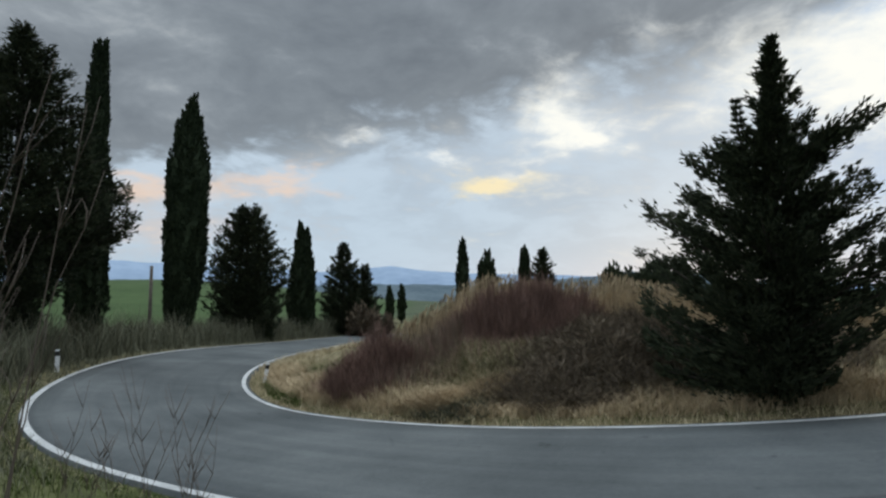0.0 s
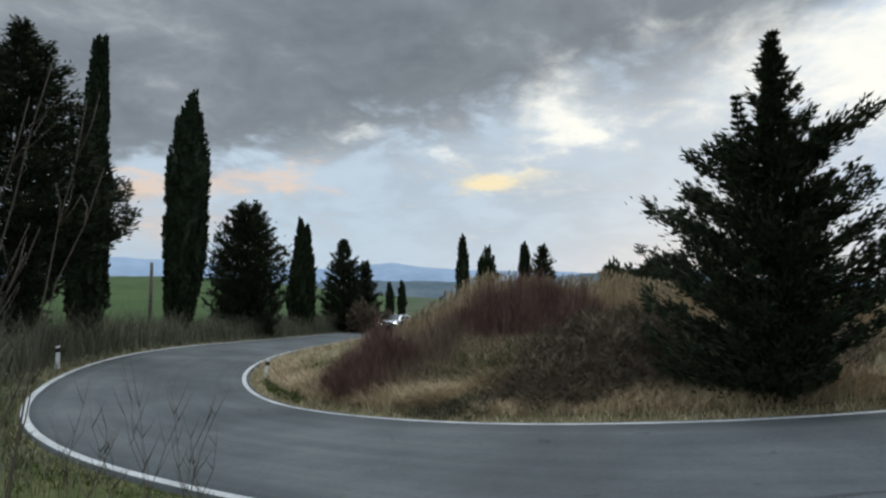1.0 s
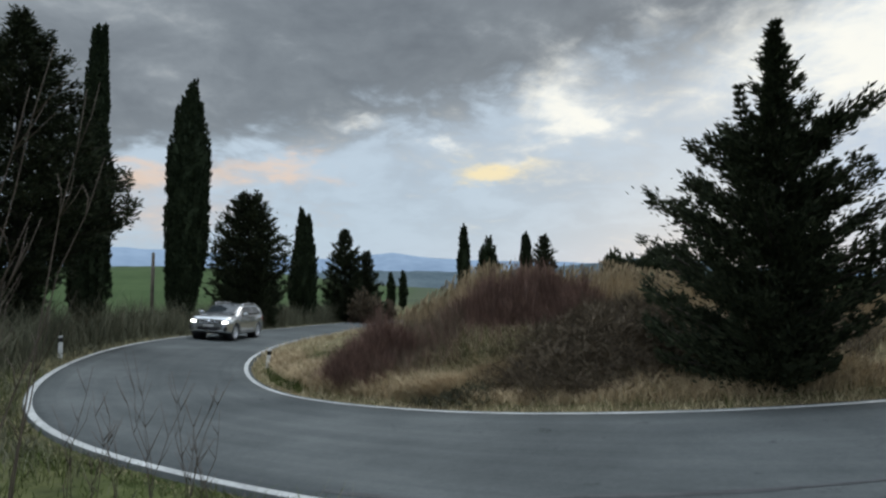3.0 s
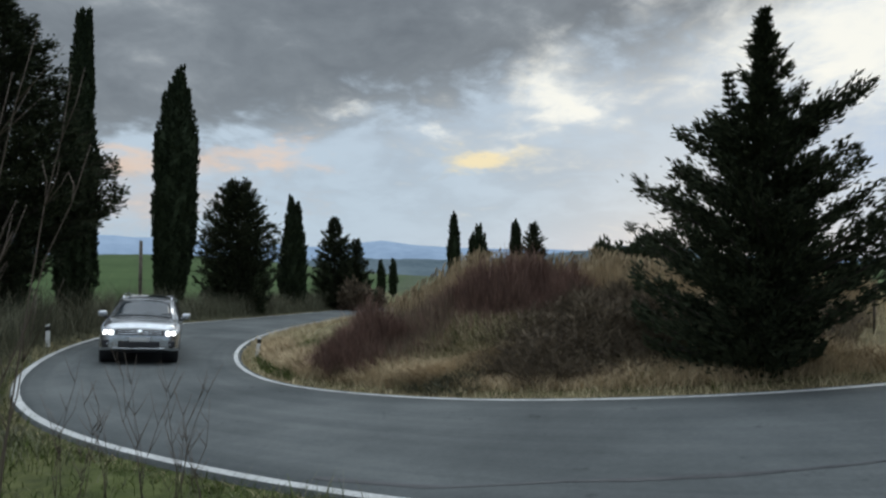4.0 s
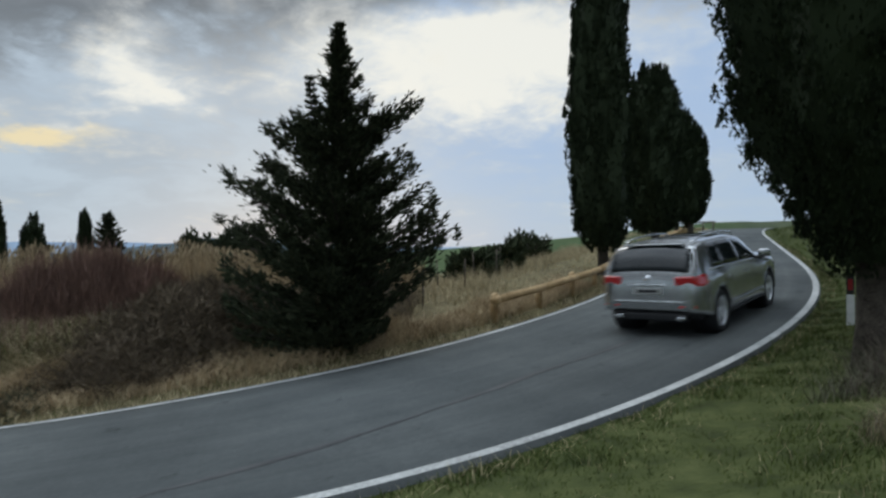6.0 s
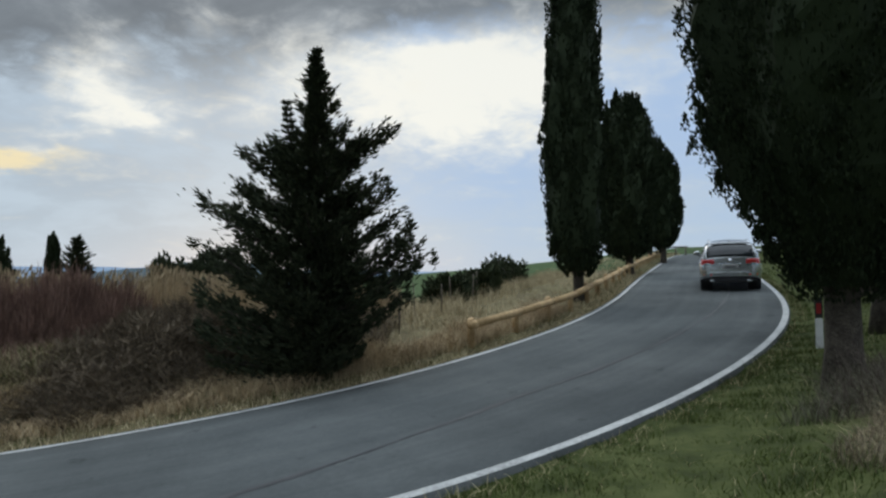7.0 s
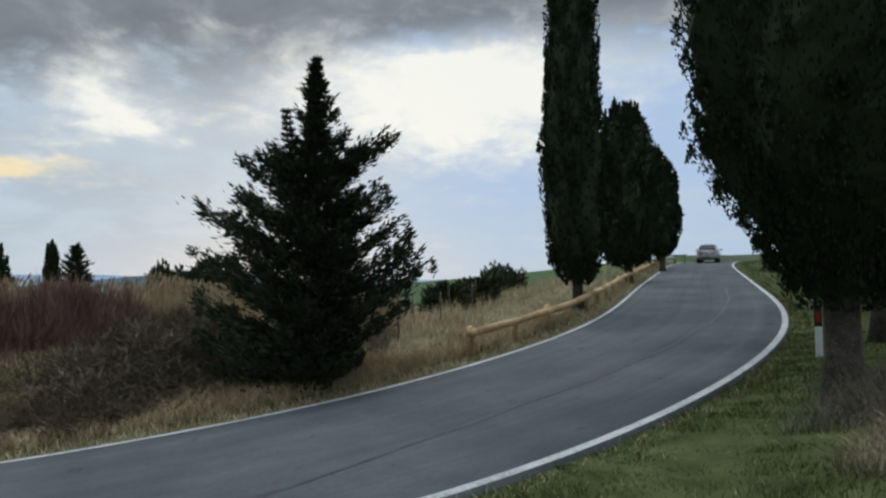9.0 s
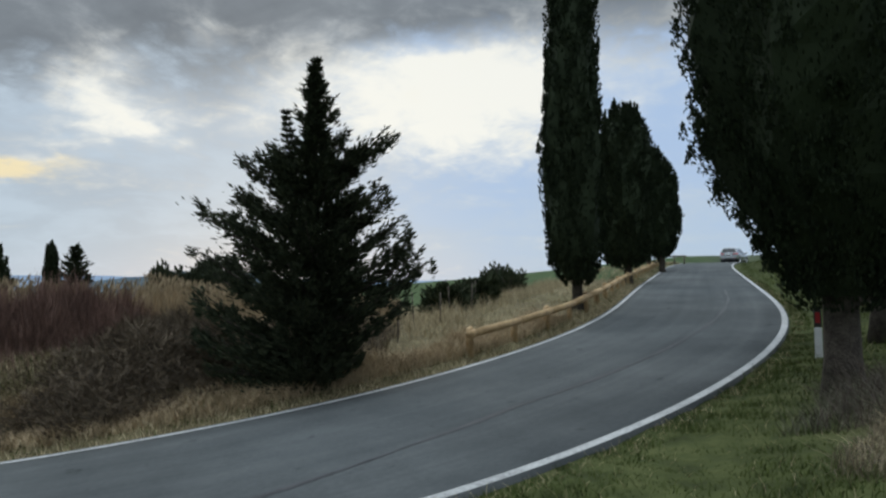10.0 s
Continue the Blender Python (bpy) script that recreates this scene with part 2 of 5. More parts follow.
def spline(c, n=24):
    """Natural cubic through the rows of c."""
    s = np.r_[0, np.cumsum(np.linalg.norm(np.diff(c[:, :3], axis=0), axis=1) ** 0.5)]
    k, h = len(s), np.diff(s)
    a, b = np.eye(k), np.zeros_like(c)
    for i in range(1, k - 1):
        a[i, i - 1:i + 2] = h[i - 1], 2 * (h[i - 1] + h[i]), h[i]
        b[i] = 6 * ((c[i + 1] - c[i]) / h[i] - (c[i] - c[i - 1]) / h[i - 1])
    m, out = np.linalg.solve(a, b), []
    for i in range(k - 1):
        t = (np.linspace(0, 1, n, endpoint=i == k - 2) * h[i])[:, None]
        u = h[i] - t
        out.append(m[i] * u ** 3 / 6 / h[i] + m[i + 1] * t ** 3 / 6 / h[i] + (c[i] / h[i] - m[i] * h[i] / 6) * u + (c[i + 1] / h[i] - m[i + 1] * h[i] / 6) * t)
    return np.concatenate(out)


WAY = spline(LINE)
TAN = np.gradient(WAY[:, :2], axis=0)
TAN /= np.linalg.norm(TAN, axis=1)[:, None]
NOR = np.c_[TAN[:, 1], -TAN[:, 0]]
ARC = np.r_[0, np.cumsum(np.linalg.norm(np.diff(WAY[:, :3], axis=0), axis=1))]
ARC += 101.3 - ARC[np.argmin((WAY[:, 0] - 4.62) ** 2 + (WAY[:, 1] - 6.8) ** 2)]


def smooth(a, b, x):
    t = np.clip((x - a) / (b - a), 0, 1)
    return t * t * (3 - 2 * t)


def beside(x, y):
    """Nearest station of the road and the signed distance from its centre line, positive on the outside of the bend."""
    best, d2 = np.zeros(x.shape, int), np.full(x.shape, 1e12)
    for i in range(0, len(WAY), 2):
        q = (x - WAY[i, 0]) ** 2 + (y - WAY[i, 1]) ** 2
        m = q < d2
        d2[m], best[m] = q[m], i
    side = (x - WAY[best, 0]) * NOR[best, 0] + (y - WAY[best, 1]) * NOR[best, 1]
    return best, np.where(side < 0, -1, 1) * np.sqrt(d2)


RIDGE = np.array([(-2.0, 16.6, 0.6), (-0.4, 15.8, 1.12), (1.6, 15.4, 1.46), (3.0, 15.2, 1.27), (4.6, 15.2, 0.8), (6.5, 15.4, 0.5), (10.0, 16.5, 0.3), (15.0, 19.5, 0.2)])


def ridge(x, y):
    """Height of the mound inside the bend."""
    out = np.zeros(x.shape)
    for a, b in zip(RIDGE[:-1], RIDGE[1:]):
        d = b[:2] - a[:2]
        t = np.clip(((x - a[0]) * d[0] + (y - a[1]) * d[1]) / (d @ d), 0, 1)
        r2 = (x - a[0] - t * d[0]) ** 2 + (y - a[1] - t * d[1]) ** 2
        out = np.maximum(out, (a[2] + t * (b[2] - a[2])) * np.exp(-r2 / 3.1 ** 2))
    return out


def wave(x, y, k):
    return np.sin(x * k + 1.3 * np.sin(y * k * 0.7)) * np.cos(y * k * 0.83 + 0.9 * np.sin(x * k * 0.61))


def land(x, y):
    """Height of the ground."""
    x, y = np.asarray(x, float), np.asarray(y, float)
    r = np.hypot(x, y) + 1e-6
    c = np.minimum(r, 85 + 0 * r) / r
    far = -1.69 + 0.0894 * x * c - 0.047 * y * c
    left = smooth(0.05, -0.45, x / r) * (y > -40)
    far = far + left * smooth(70, 230, r) * 9.5
    far = far - (1 - left) * np.clip(r - 95, 0, 900) * 0.02 - np.clip(r - 300, 0, 900) * 0.03
    i, d = beside(x, y)
    a = np.abs(d) - HALF
    base = WAY[i, 2] + WAY[i, 3] * np.clip(d, -3, 3)
    verge = base + np.where(d > 0, 0.62 * smooth(0.6, 4.4, a) * smooth(-7, 0, x) - 0.35 * smooth(0.5, 4, a) * smooth(-5, -9, x) * smooth(50, 30, y), 0.12 * smooth(0.4, 2.5, a))
    verge = verge + smooth(0.5, 2, a) * 0.05 * wave(x, y, 1.7)
    far = far - np.where(d < 0, 0.8 * smooth(2, 9, a) * smooth(5, 9, x) * smooth(140, 90, r), 0)
    near = np.where((d < 0) & (x > 4), smooth(1.5, 8, a), smooth(3, 16, a))
    z = verge + (far - verge) * near
    z = np.where(d < 0, z + ridge(x, y) * smooth(0.6, 3.0, a), z)
    bed = base - np.where((d > 0) & (r < 30), 0.07, 0.14)
    return np.where(a < 0.35, bed, z + (bed - z) * smooth(0.75, 0.35, a))
# -- end land --


# ---- building helpers ----
def mesh_object(name, verts, faces, mat, parent=None, flat=False):
    me = bpy.data.meshes.new(name)
    me.from_pydata([tuple(v) for v in verts], [], [tuple(f) for f in faces])
    me.materials.append(mat)
    if not flat:
        me.polygons.foreach_set("use_smooth", [True] * len(me.polygons))
    me.update()
    ob = new(name, me)
    ob.parent = parent
    return ob


def quick(name, verts, quads, mat, parent=None):
    """A mesh from numpy arrays of vertices and four-cornered faces."""
    me = bpy.data.meshes.new(name)
    n, k = len(verts), len(quads)
    me.vertices.add(n)
    me.vertices.foreach_set("co", verts.astype(np.float32).ravel())
    me.loops.add(4 * k)
    me.loops.foreach_set("vertex_index", quads.astype(np.int32).ravel())
    me.polygons.add(k)
    me.polygons.foreach_set("loop_start", np.arange(0, 4 * k, 4, dtype=np.int32))
    me.polygons.foreach_set("loop_total", np.full(k, 4, dtype=np.int32))
    me.materials.append(mat)
    me.update(calc_edges=True)
    ob = new(name, me)
    ob.parent = parent
    return ob


def thing(name, at, label, category, group="", kind=""):
    ob = new(name)
    ob.empty_display_size = 0.2
    ob.location = at
    return tagged(ob, label, category, group, kind)


def part(name, bm, mat, parent, label="", smooth_shade=True):
    me = bpy.data.meshes.new(name)
    bm.normal_update()
    bm.to_mesh(me)
    bm.free()
    me.materials.append(mat)
    if smooth_shade:
        me.polygons.foreach_set("use_smooth", [True] * len(me.polygons))
    ob = new(name, me)
    ob.parent = parent
    return tagged(ob, label)


def unit(v):
    return v / np.maximum(np.linalg.norm(v, axis=-1, keepdims=True), 1e-9)


def sprays(name, p, way, length, wide, mat, parent, seed=0):
    """Leafy sprays: two crossed leaf shapes each, from p along way."""
    rng = np.random.default_rng(seed)
    n = len(p)
    way = unit(way)
    a = unit(np.cross(way, unit(rng.normal(size=(n, 3)))))
    b = np.cross(way, a)
    m = p + way * (length * 0.42)[:, None]
    w = wide[:, None] * 0.5
    v = np.stack([p, p + way * length[:, None], m + a * w, m - a * w, m + b * w, m - b * w], 1).reshape(-1, 3)
    o = np.arange(n)[:, None] * 6
    q = np.concatenate([o + [0, 2, 1, 3], o + [0, 4, 1, 5]])
    return quick(name, v, q, mat, parent)


def blades(name, p, height, lean, wide, mat, parent=None, seed=0, curl=0.5):
    """Grass blades and stalks, bent over towards lean (x, y per blade)."""
    rng = np.random.default_rng(seed)
    n = len(p)
    a = rng.uniform(0, np.pi, n)
    s = np.c_[np.cos(a), np.sin(a), np.zeros(n)] * (wide / 2)[:, None]
    l3 = np.c_[lean, np.zeros(n)]
    up = np.c_[np.zeros((n, 2)), height]
    mid = p + up * 0.55 + l3 * (0.55 * (1 - curl))
    tip = p + up + l3
    v = np.stack([p - s, p + s, mid + s * 0.75, mid - s * 0.75, tip + s * 0.15, tip - s * 0.15], 1).reshape(-1, 3)
    o = np.arange(n)[:, None] * 6
    return quick(name, v, np.concatenate([o + [0, 1, 2, 3], o + [3, 2, 4, 5]]), mat, parent)


def tube(name, pts, radii, mat, parent, sides=8, label=""):
    """A tapering round stem along a line of points."""
    pts = np.array(pts, float)
    t = unit(np.gradient(pts, axis=0))
    ref = np.array((0.31, 0.95, 0.02)) if abs(t[0][2]) > 0.7 else np.array((0.0, 0.0, 1.0))
    a = unit(np.cross(t, ref))
    b = np.cross(t, a)
    ang = np.linspace(0, 2 * np.pi, sides, endpoint=False)
    v = (pts[:, None] + (a[:, None] * np.cos(ang)[None, :, None] + b[:, None] * np.sin(ang)[None, :, None]) * np.array(radii)[:, None, None]).reshape(-1, 3)
    f = [(i * sides + j, i * sides + (j + 1) % sides, (i + 1) * sides + (j + 1) % sides, (i + 1) * sides + j) for i in range(len(pts) - 1) for j in range(sides)]
    f += [tuple(range(sides))[::-1], tuple(range((len(pts) - 1) * sides, len(pts) * sides))]
    return tagged(mesh_object(name, v, f, mat, parent), label)


def ground_at(x, y):
    return float(land(np.array([x]), np.array([y]))[0])


# ---- ground and road ----
def build_ground():
    def axis(lo, hi, step, far):
        out = list(np.arange(lo, hi + 0.01, step))
        for sign, end in ((1, hi), (-1, lo)):
            s, q = step, end
            while abs(q) < far:
                s *= 1.16
                q += sign * s
                out.append(q)
        return np.array(sorted(out))
    xs, ys = axis(-16, 24, 0.4, 2600), axis(-3, 28, 0.4, 2600)
    gx, gy = np.meshgrid(xs, ys)
    x, y = gx.ravel(), gy.ravel()
    z = land(x, y)
    nx, ny = len(xs), len(ys)
    i = (np.arange(ny - 1)[:, None] * nx + np.arange(nx - 1)[None, :]).ravel()
    ob = quick("ground", np.c_[x, y, z], np.c_[i, i + 1, i + nx + 1, i + nx], SOIL)
    me = ob.data
    me.polygons.foreach_set("use_smooth", [True] * len(me.polygons))
    st, d = beside(x, y)
    r = np.hypot(x, y)
    wob = wave(x, y, 0.5) * 0.5 + wave(x, y, 1.3) * 0.3
    green = np.where(d > 0, 0.85 * smooth(-9, -2, x + wob * 2) + 0.35 * smooth(-2, -9, x), 0.22 + 0.2 * wob)
    field = np.where(d > 0, smooth(16, 26, d + wob * 3), smooth(26, 33, y * 0.55 + x * 0.5 + wob * 2) * smooth(14, 22, x))
    # past 90 m all ground takes this tone: distance haze put into the colour
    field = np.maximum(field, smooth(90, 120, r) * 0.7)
    # winter corn on the slopes at both ends of the bend
    crop = np.where(d > 0, smooth(18, 24, d + wob * 2) * smooth(-6, -14, x) * smooth(300, 180, r), smooth(33, 36, x * 0.76 + y * 0.65 + wob) * smooth(20, 26, x) * smooth(2, 6, y - 0.45 * x) * smooth(160, 110, r))
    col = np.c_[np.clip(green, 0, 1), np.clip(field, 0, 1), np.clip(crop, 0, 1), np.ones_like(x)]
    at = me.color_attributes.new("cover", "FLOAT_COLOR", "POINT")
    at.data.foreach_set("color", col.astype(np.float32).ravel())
    tagged(ob, "rolling farmland with dry and green grass", "ground", kind="structure")


def ribbon(name, inner, outer, lift, mat, label, category, skirt=0.0, cols=2):
    """A strip that follows the road between two distances from its centre line."""
    w = np.linspace(inner, outer, cols)
    v = np.stack([np.c_[WAY[:, :2] + NOR * k, WAY[:, 2] + WAY[:, 3] * k + lift] for k in w], 1)
    if skirt:
        lo, hi = v[:, :1].copy(), v[:, -1:].copy()
        lo[..., 2] -= skirt
        hi[..., 2] -= skirt
        v = np.concatenate([lo, v, hi], 1)
        w = np.r_[w[0], w, w[-1]]
    n, c = v.shape[:2]
    i = (np.arange(n - 1)[:, None] * c + np.arange(c - 1)[None, :]).ravel()
    ob = quick(name, v.reshape(-1, 3), np.c_[i + c, i + c + 1, i + 1, i], mat)
    me = ob.data
    uv = me.uv_layers.new(name="along")
    idx = np.zeros(len(me.loops), dtype=np.int32)
    me.loops.foreach_get("vertex_index", idx)
    uvs = np.stack([np.tile(w, n), np.repeat(ARC, c)], 1)[idx]
    uv.data.foreach_set("uv", uvs.astype(np.float32).ravel())
    return tagged(ob, label, category, kind="structure")


build_ground()
ribbon("road", -HALF - 0.1, HALF + 0.04, 0.0, ASPHALT, "worn grey asphalt country road bending uphill", "road", 0.3, 9)
ribbon("road_edge_line_outer", HALF - 0.115, HALF + 0.02, 0.006, LINE_PAINT, "worn white painted edge line on asphalt", "road marking")
ribbon("road_edge_line_inner", -HALF - 0.02, -HALF + 0.1, 0.006, LINE_PAINT, "worn white painted edge line on asphalt", "road marking")


# ---- trees ----
def cypress(at, height, radius, bottom, label, seed, n=9000, profile=((0, 0.45), (0.06, 0.8), (0.2, 1.0), (0.45, 0.95), (0.7, 0.7), (0.9, 0.3), (1, 0.03)), trunk=0.16, size=0.34, category="cypress tree", group="roadside cypresses", lean=(0, 0), flare=0.75, tufts=120, tuft=(0.7, 0.16)):
    """A column cypress: trunk, and a crown of upright sprays and pointed tufts round a dense core."""
    rng = np.random.default_rng(seed)
    x, y = at
    z = ground_at(x, y) - 0.1
    t = thing("cypress", (x, y, z), label, category, group)
    ks, kr = np.array(profile).T
    tall = height - bottom
    tube("trunk", [(0, 0, 0), (0.02, 0, bottom * 0.5), (lean[0] * 0.3, lean[1] * 0.3, bottom + tall * 0.35), (lean[0] * .8, lean[1] * .8, bottom + tall * 0.8)], [trunk * 1.35, trunk, trunk * 0.7, trunk * 0.2], BARK, t, 12)

    def bulge(h, a):
        return 1 + 0.1 * np.sin(3 * a + 5 * h + seed) + 0.09 * np.sin(5 * a - 11 * h + 2 * seed) + 0.08 * np.sin(9 * a + 23 * h)
    hh, aa = np.meshgrid(np.linspace(0, 1, 18), np.linspace(0, 2 * np.pi, 14, endpoint=False), indexing="ij")
    rr = np.interp(hh, ks, kr) * radius * bulge(hh, aa) * 0.87
    v = np.stack([rr * np.cos(aa) + lean[0] * hh, rr * np.sin(aa) + lean[1] * hh, bottom + 0.12 + hh * (tall - 0.4)], -1).reshape(-1, 3)
    core = [(i * 14 + j, i * 14 + (j + 1) % 14, (i + 1) * 14 + (j + 1) % 14, (i + 1) * 14 + j) for i in range(17) for j in range(14)] + [tuple(range(14))[::-1]]
    mesh_object("crown_core", v, core, CYPRESS, t, True)
    h = rng.uniform(0, 1, n * 3)
    h = h[rng.uniform(0, 1, n * 3) < np.interp(h, ks, kr) + 0.12][:n]
    a = rng.uniform(0, 2 * np.pi, len(h))
    r = np.interp(h, ks, kr) * radius * bulge(h, a) * (0.76 + 0.2 * rng.uniform(0, 1, len(h)) ** 0.7)
    # about two thirds of the sprays are drawn together into pointed tufts, which break up the outline
    th = rng.uniform(0.02, 0.97, tufts)
    ta = rng.uniform(0, 2 * np.pi, tufts)
    tl = tuft[0] * rng.uniform(0.5, 1.5, tufts)
    tr = np.interp(th, ks, kr) * radius * bulge(th, ta) * rng.uniform(0.83, 1.0, tufts)
    in_tuft = rng.uniform(0, 1, len(h)) < 0.62
    k = rng.integers(0, tufts, len(h))
    up = rng.uniform(0, 1, len(h)) ** 0.8
    wide = tuft[1] * (1 - up * 0.9) * np.sqrt(rng.uniform(0, 1, len(h)))
    ang = rng.uniform(0, 2 * np.pi, len(h))
    q = np.c_[tr[k] * np.cos(ta[k]) + lean[0] * th[k] + wide * np.cos(ang), tr[k] * np.sin(ta[k]) + lean[1] * th[k] + wide * np.sin(ang), bottom + th[k] * tall + (up - 0.45) * tl[k]]
    p = np.c_[r * np.cos(a) + lean[0] * h, r * np.sin(a) + lean[1] * h, bottom + h * tall - 0.1]
    p[in_tuft] = q[in_tuft]
    a = np.where(in_tuft, ta[k], a)
    out = rng.uniform(0.05, flare, len(h)) * np.where(in_tuft, 0.5, 1.0)
    way = np.c_[np.cos(a) * out, np.sin(a) * out, np.ones(len(h))] + rng.normal(0, 0.18, (len(h), 3))
    l = size * rng.uniform(0.6, 1.5, len(h))
    sprays("crown", p, way, l, l * rng.uniform(0.28, 0.5, len(h)), CYPRESS, t, seed)
    return t


def conifer(at, height, label, seed, profile, limbs=110, per=110, size=0.3, extra=(), group="", bare=0.0, category="conifer tree", droop=0.0, spread=0.34, other=None, face=0.0, leaders=(), vary=(0.5, 1.15), hang=0.05, heart=7):
    """A shaggy conifer: trunk, rising limbs, and sprays along each limb. extra: limbs given by azimuth, height and reach.
    other: outline of the side towards azimuth face, where the tree is lopsided. leaders: side shoots by offset along face, foot, top and girth."""
    rng = np.random.default_rng(seed)
    x, y = at
    z = ground_at(x, y) - 0.08
    t = thing("conifer", (x, y, z), label, category, group)
    tube("trunk", [(0, 0, 0), (0, 0, height * 0.4), (0.02, 0, height * 0.95)], [height * 0.026, height * 0.017, height * 0.003], BARK, t, 10)
    hs, rs = np.array(profile).T
    os_, ors = np.array(other if other is not None else profile).T
    fa = radians(face)
    ex = np.array((math.cos(fa), math.sin(fa), 0))

    def girth(h, az):
        w = 0.5 + 0.5 * np.cos(np.radians(az) - fa)
        return np.interp(h, hs, rs) * (1 - w) + np.interp(h, os_, ors) * w
    todo = []
    for i in range(limbs):
        f = ((i + 0.5) / limbs) ** 0.95
        h, az = f * (hs[-1] - hs[0]) + hs[0], i * 137.5 + rng.uniform(-25, 25)
        todo.append((az, h, girth(h, az) * rng.uniform(*vary)))
    P, D, L = [], [], []
    todo = todo + list(extra)
    for k, (az, h, reach) in enumerate(todo):
        a = radians(az)
        e = np.array((math.cos(a), math.sin(a), 0))
        rise = (0.55 - droop) * reach
        h0 = max(h - rise, 0.04 * height)
        u = np.linspace(0, 1, 6)[:, None]
        line = np.array((0, 0, h0)) + e * (reach * u) + np.array((0, 0, 1)) * (h - h0) * (0.55 * u + 0.45 * u ** 2)
        if k % 3 == 0 or k >= limbs:
            tube("limb", line, np.linspace(0.02 + 0.012 * reach, 0.006, 6), BARK, t, 5)
        m = int(per * (0.1 + 1.2 * reach / max(rs)))
        w = rng.uniform(bare, 1, m) ** 0.75
        # twigs fork off on both sides, shorter towards the tip
        fork = rng.integers(0, 7, m) / 7 * 0.8 + 0.1
        side = np.array((-e[1], e[0], 0))
        off = rng.normal(0, 1, m) * spread * reach * (0.25 + 0.75 * (1 - np.abs(2 * w - 0.9))) * 0.5
        w = np.where(rng.uniform(0, 1, m) < 0.5, np.clip(fork + np.abs(off) * 0.5 / max(reach, 0.1), 0, 1), w)
        base = np.array((0, 0, h0)) + e * (reach * w)[:, None] + np.array((0, 0, 1)) * ((h - h0) * (0.55 * w + 0.45 * w ** 2))[:, None]
        lift = rng.normal(0, hang * height / 6, m) - np.abs(rng.normal(0, hang * height / 6, m)) * 0.8
        base = base + side * off[:, None] + np.array((0, 0, 1)) * lift[:, None]
        # a third of the sprays gather in clumps, and every limb sways and bends a little
        clump = rng.uniform(0.15, 1, 9) ** 0.7
        knot = rng.integers(0, 9, m)
        pull = (rng.uniform(0, 1, m) < 0.35)[:, None]
        c = clump[knot]
        heap = np.array((0, 0, h0)) + e * (reach * c)[:, None] + np.array((0, 0, 1)) * ((h - h0) * (0.55 * c + 0.45 * c ** 2))[:, None] + rng.normal(0, 0.3 * hang * height / 6 + 0.035 * reach, (9, 3))[knot]
        base = np.where(pull, heap + rng.normal(0, 0.8 * hang * height / 6, (m, 3)), base)
        sway, bend = rng.normal(0, 0.07, 2) * reach
        v = (base[:, :2] @ e[:2] / max(reach, 0.05)).clip(0, 1.2)
        base = base + side * (sway * v ** 2)[:, None] + np.array((0, 0, 1)) * (bend * (v - v ** 2) * 2.5)[:, None]
        d = e * 0.9 + side * (np.sign(off) * 0.5)[:, None] + np.array((0, 0, 1)) * (0.35 + 0.5 * w - droop)[:, None] + rng.normal(0, 0.28, (m, 3))
        P.append(base), D.append(d), L.append(size * rng.uniform(0.5, 1.35, m))
    m = int(per * heart)
    h = hs[0] + (hs[-1] - hs[0]) * rng.uniform(0, 1, m) ** 1.8
    az = rng.uniform(0, 360, m)
    a = np.radians(az)
    r = girth(h, az) * rng.uniform(0.02, 0.55, m)
    P.append(np.c_[r * np.cos(a), r * np.sin(a), h - 0.15])
    D.append(np.c_[np.cos(a) * 0.5, np.sin(a) * 0.5, np.full(m, 0.9)] + rng.normal(0, 0.3, (m, 3)))
    L.append(size * rng.uniform(0.7, 1.5, m))
    for shift, foot, top, wide in leaders:
        line = [ex * shift * 0.6 + np.array((0, 0, foot)), ex * shift * 0.95 + np.array((0, 0, foot * 0.5 + top * 0.5)), ex * shift + np.array((0, 0, top))]
        tube("limb", line, [0.03, 0.018, 0.005], BARK, t, 5)
        m = int(per * 3.0)
        # short whorls up the shoot
        ring = rng.integers(0, 11, m) / 10
        az = ring * 900 + rng.integers(0, 5, m) * 72 + rng.normal(0, 14, m)
        a = np.radians(az)
        r = wide * (1.05 - ring) * rng.uniform(0.05, 1, m) * (0.7 + 0.45 * np.sin(ring * 37 + rng.integers(0, 5, m)))
        c = ex * (shift * (0.75 + 0.25 * ring))[:, None]
        P.append(c + np.c_[r * np.cos(a), r * np.sin(a), foot + (top - foot) * ring + r * 0.45 - 0.05])
        D.append(np.c_[np.cos(a), np.sin(a), np.full(m, 0.7)] + rng.normal(0, 0.3, (m, 3)))
        L.append(size * rng.uniform(0.5, 1.1, m))
    P, D, L = np.concatenate(P), np.concatenate(D), np.concatenate(L)
    sprays("crown", P, D, L, L * rng.uniform(0.16, 0.3, len(L)), CONIFER, t, seed)
    return t


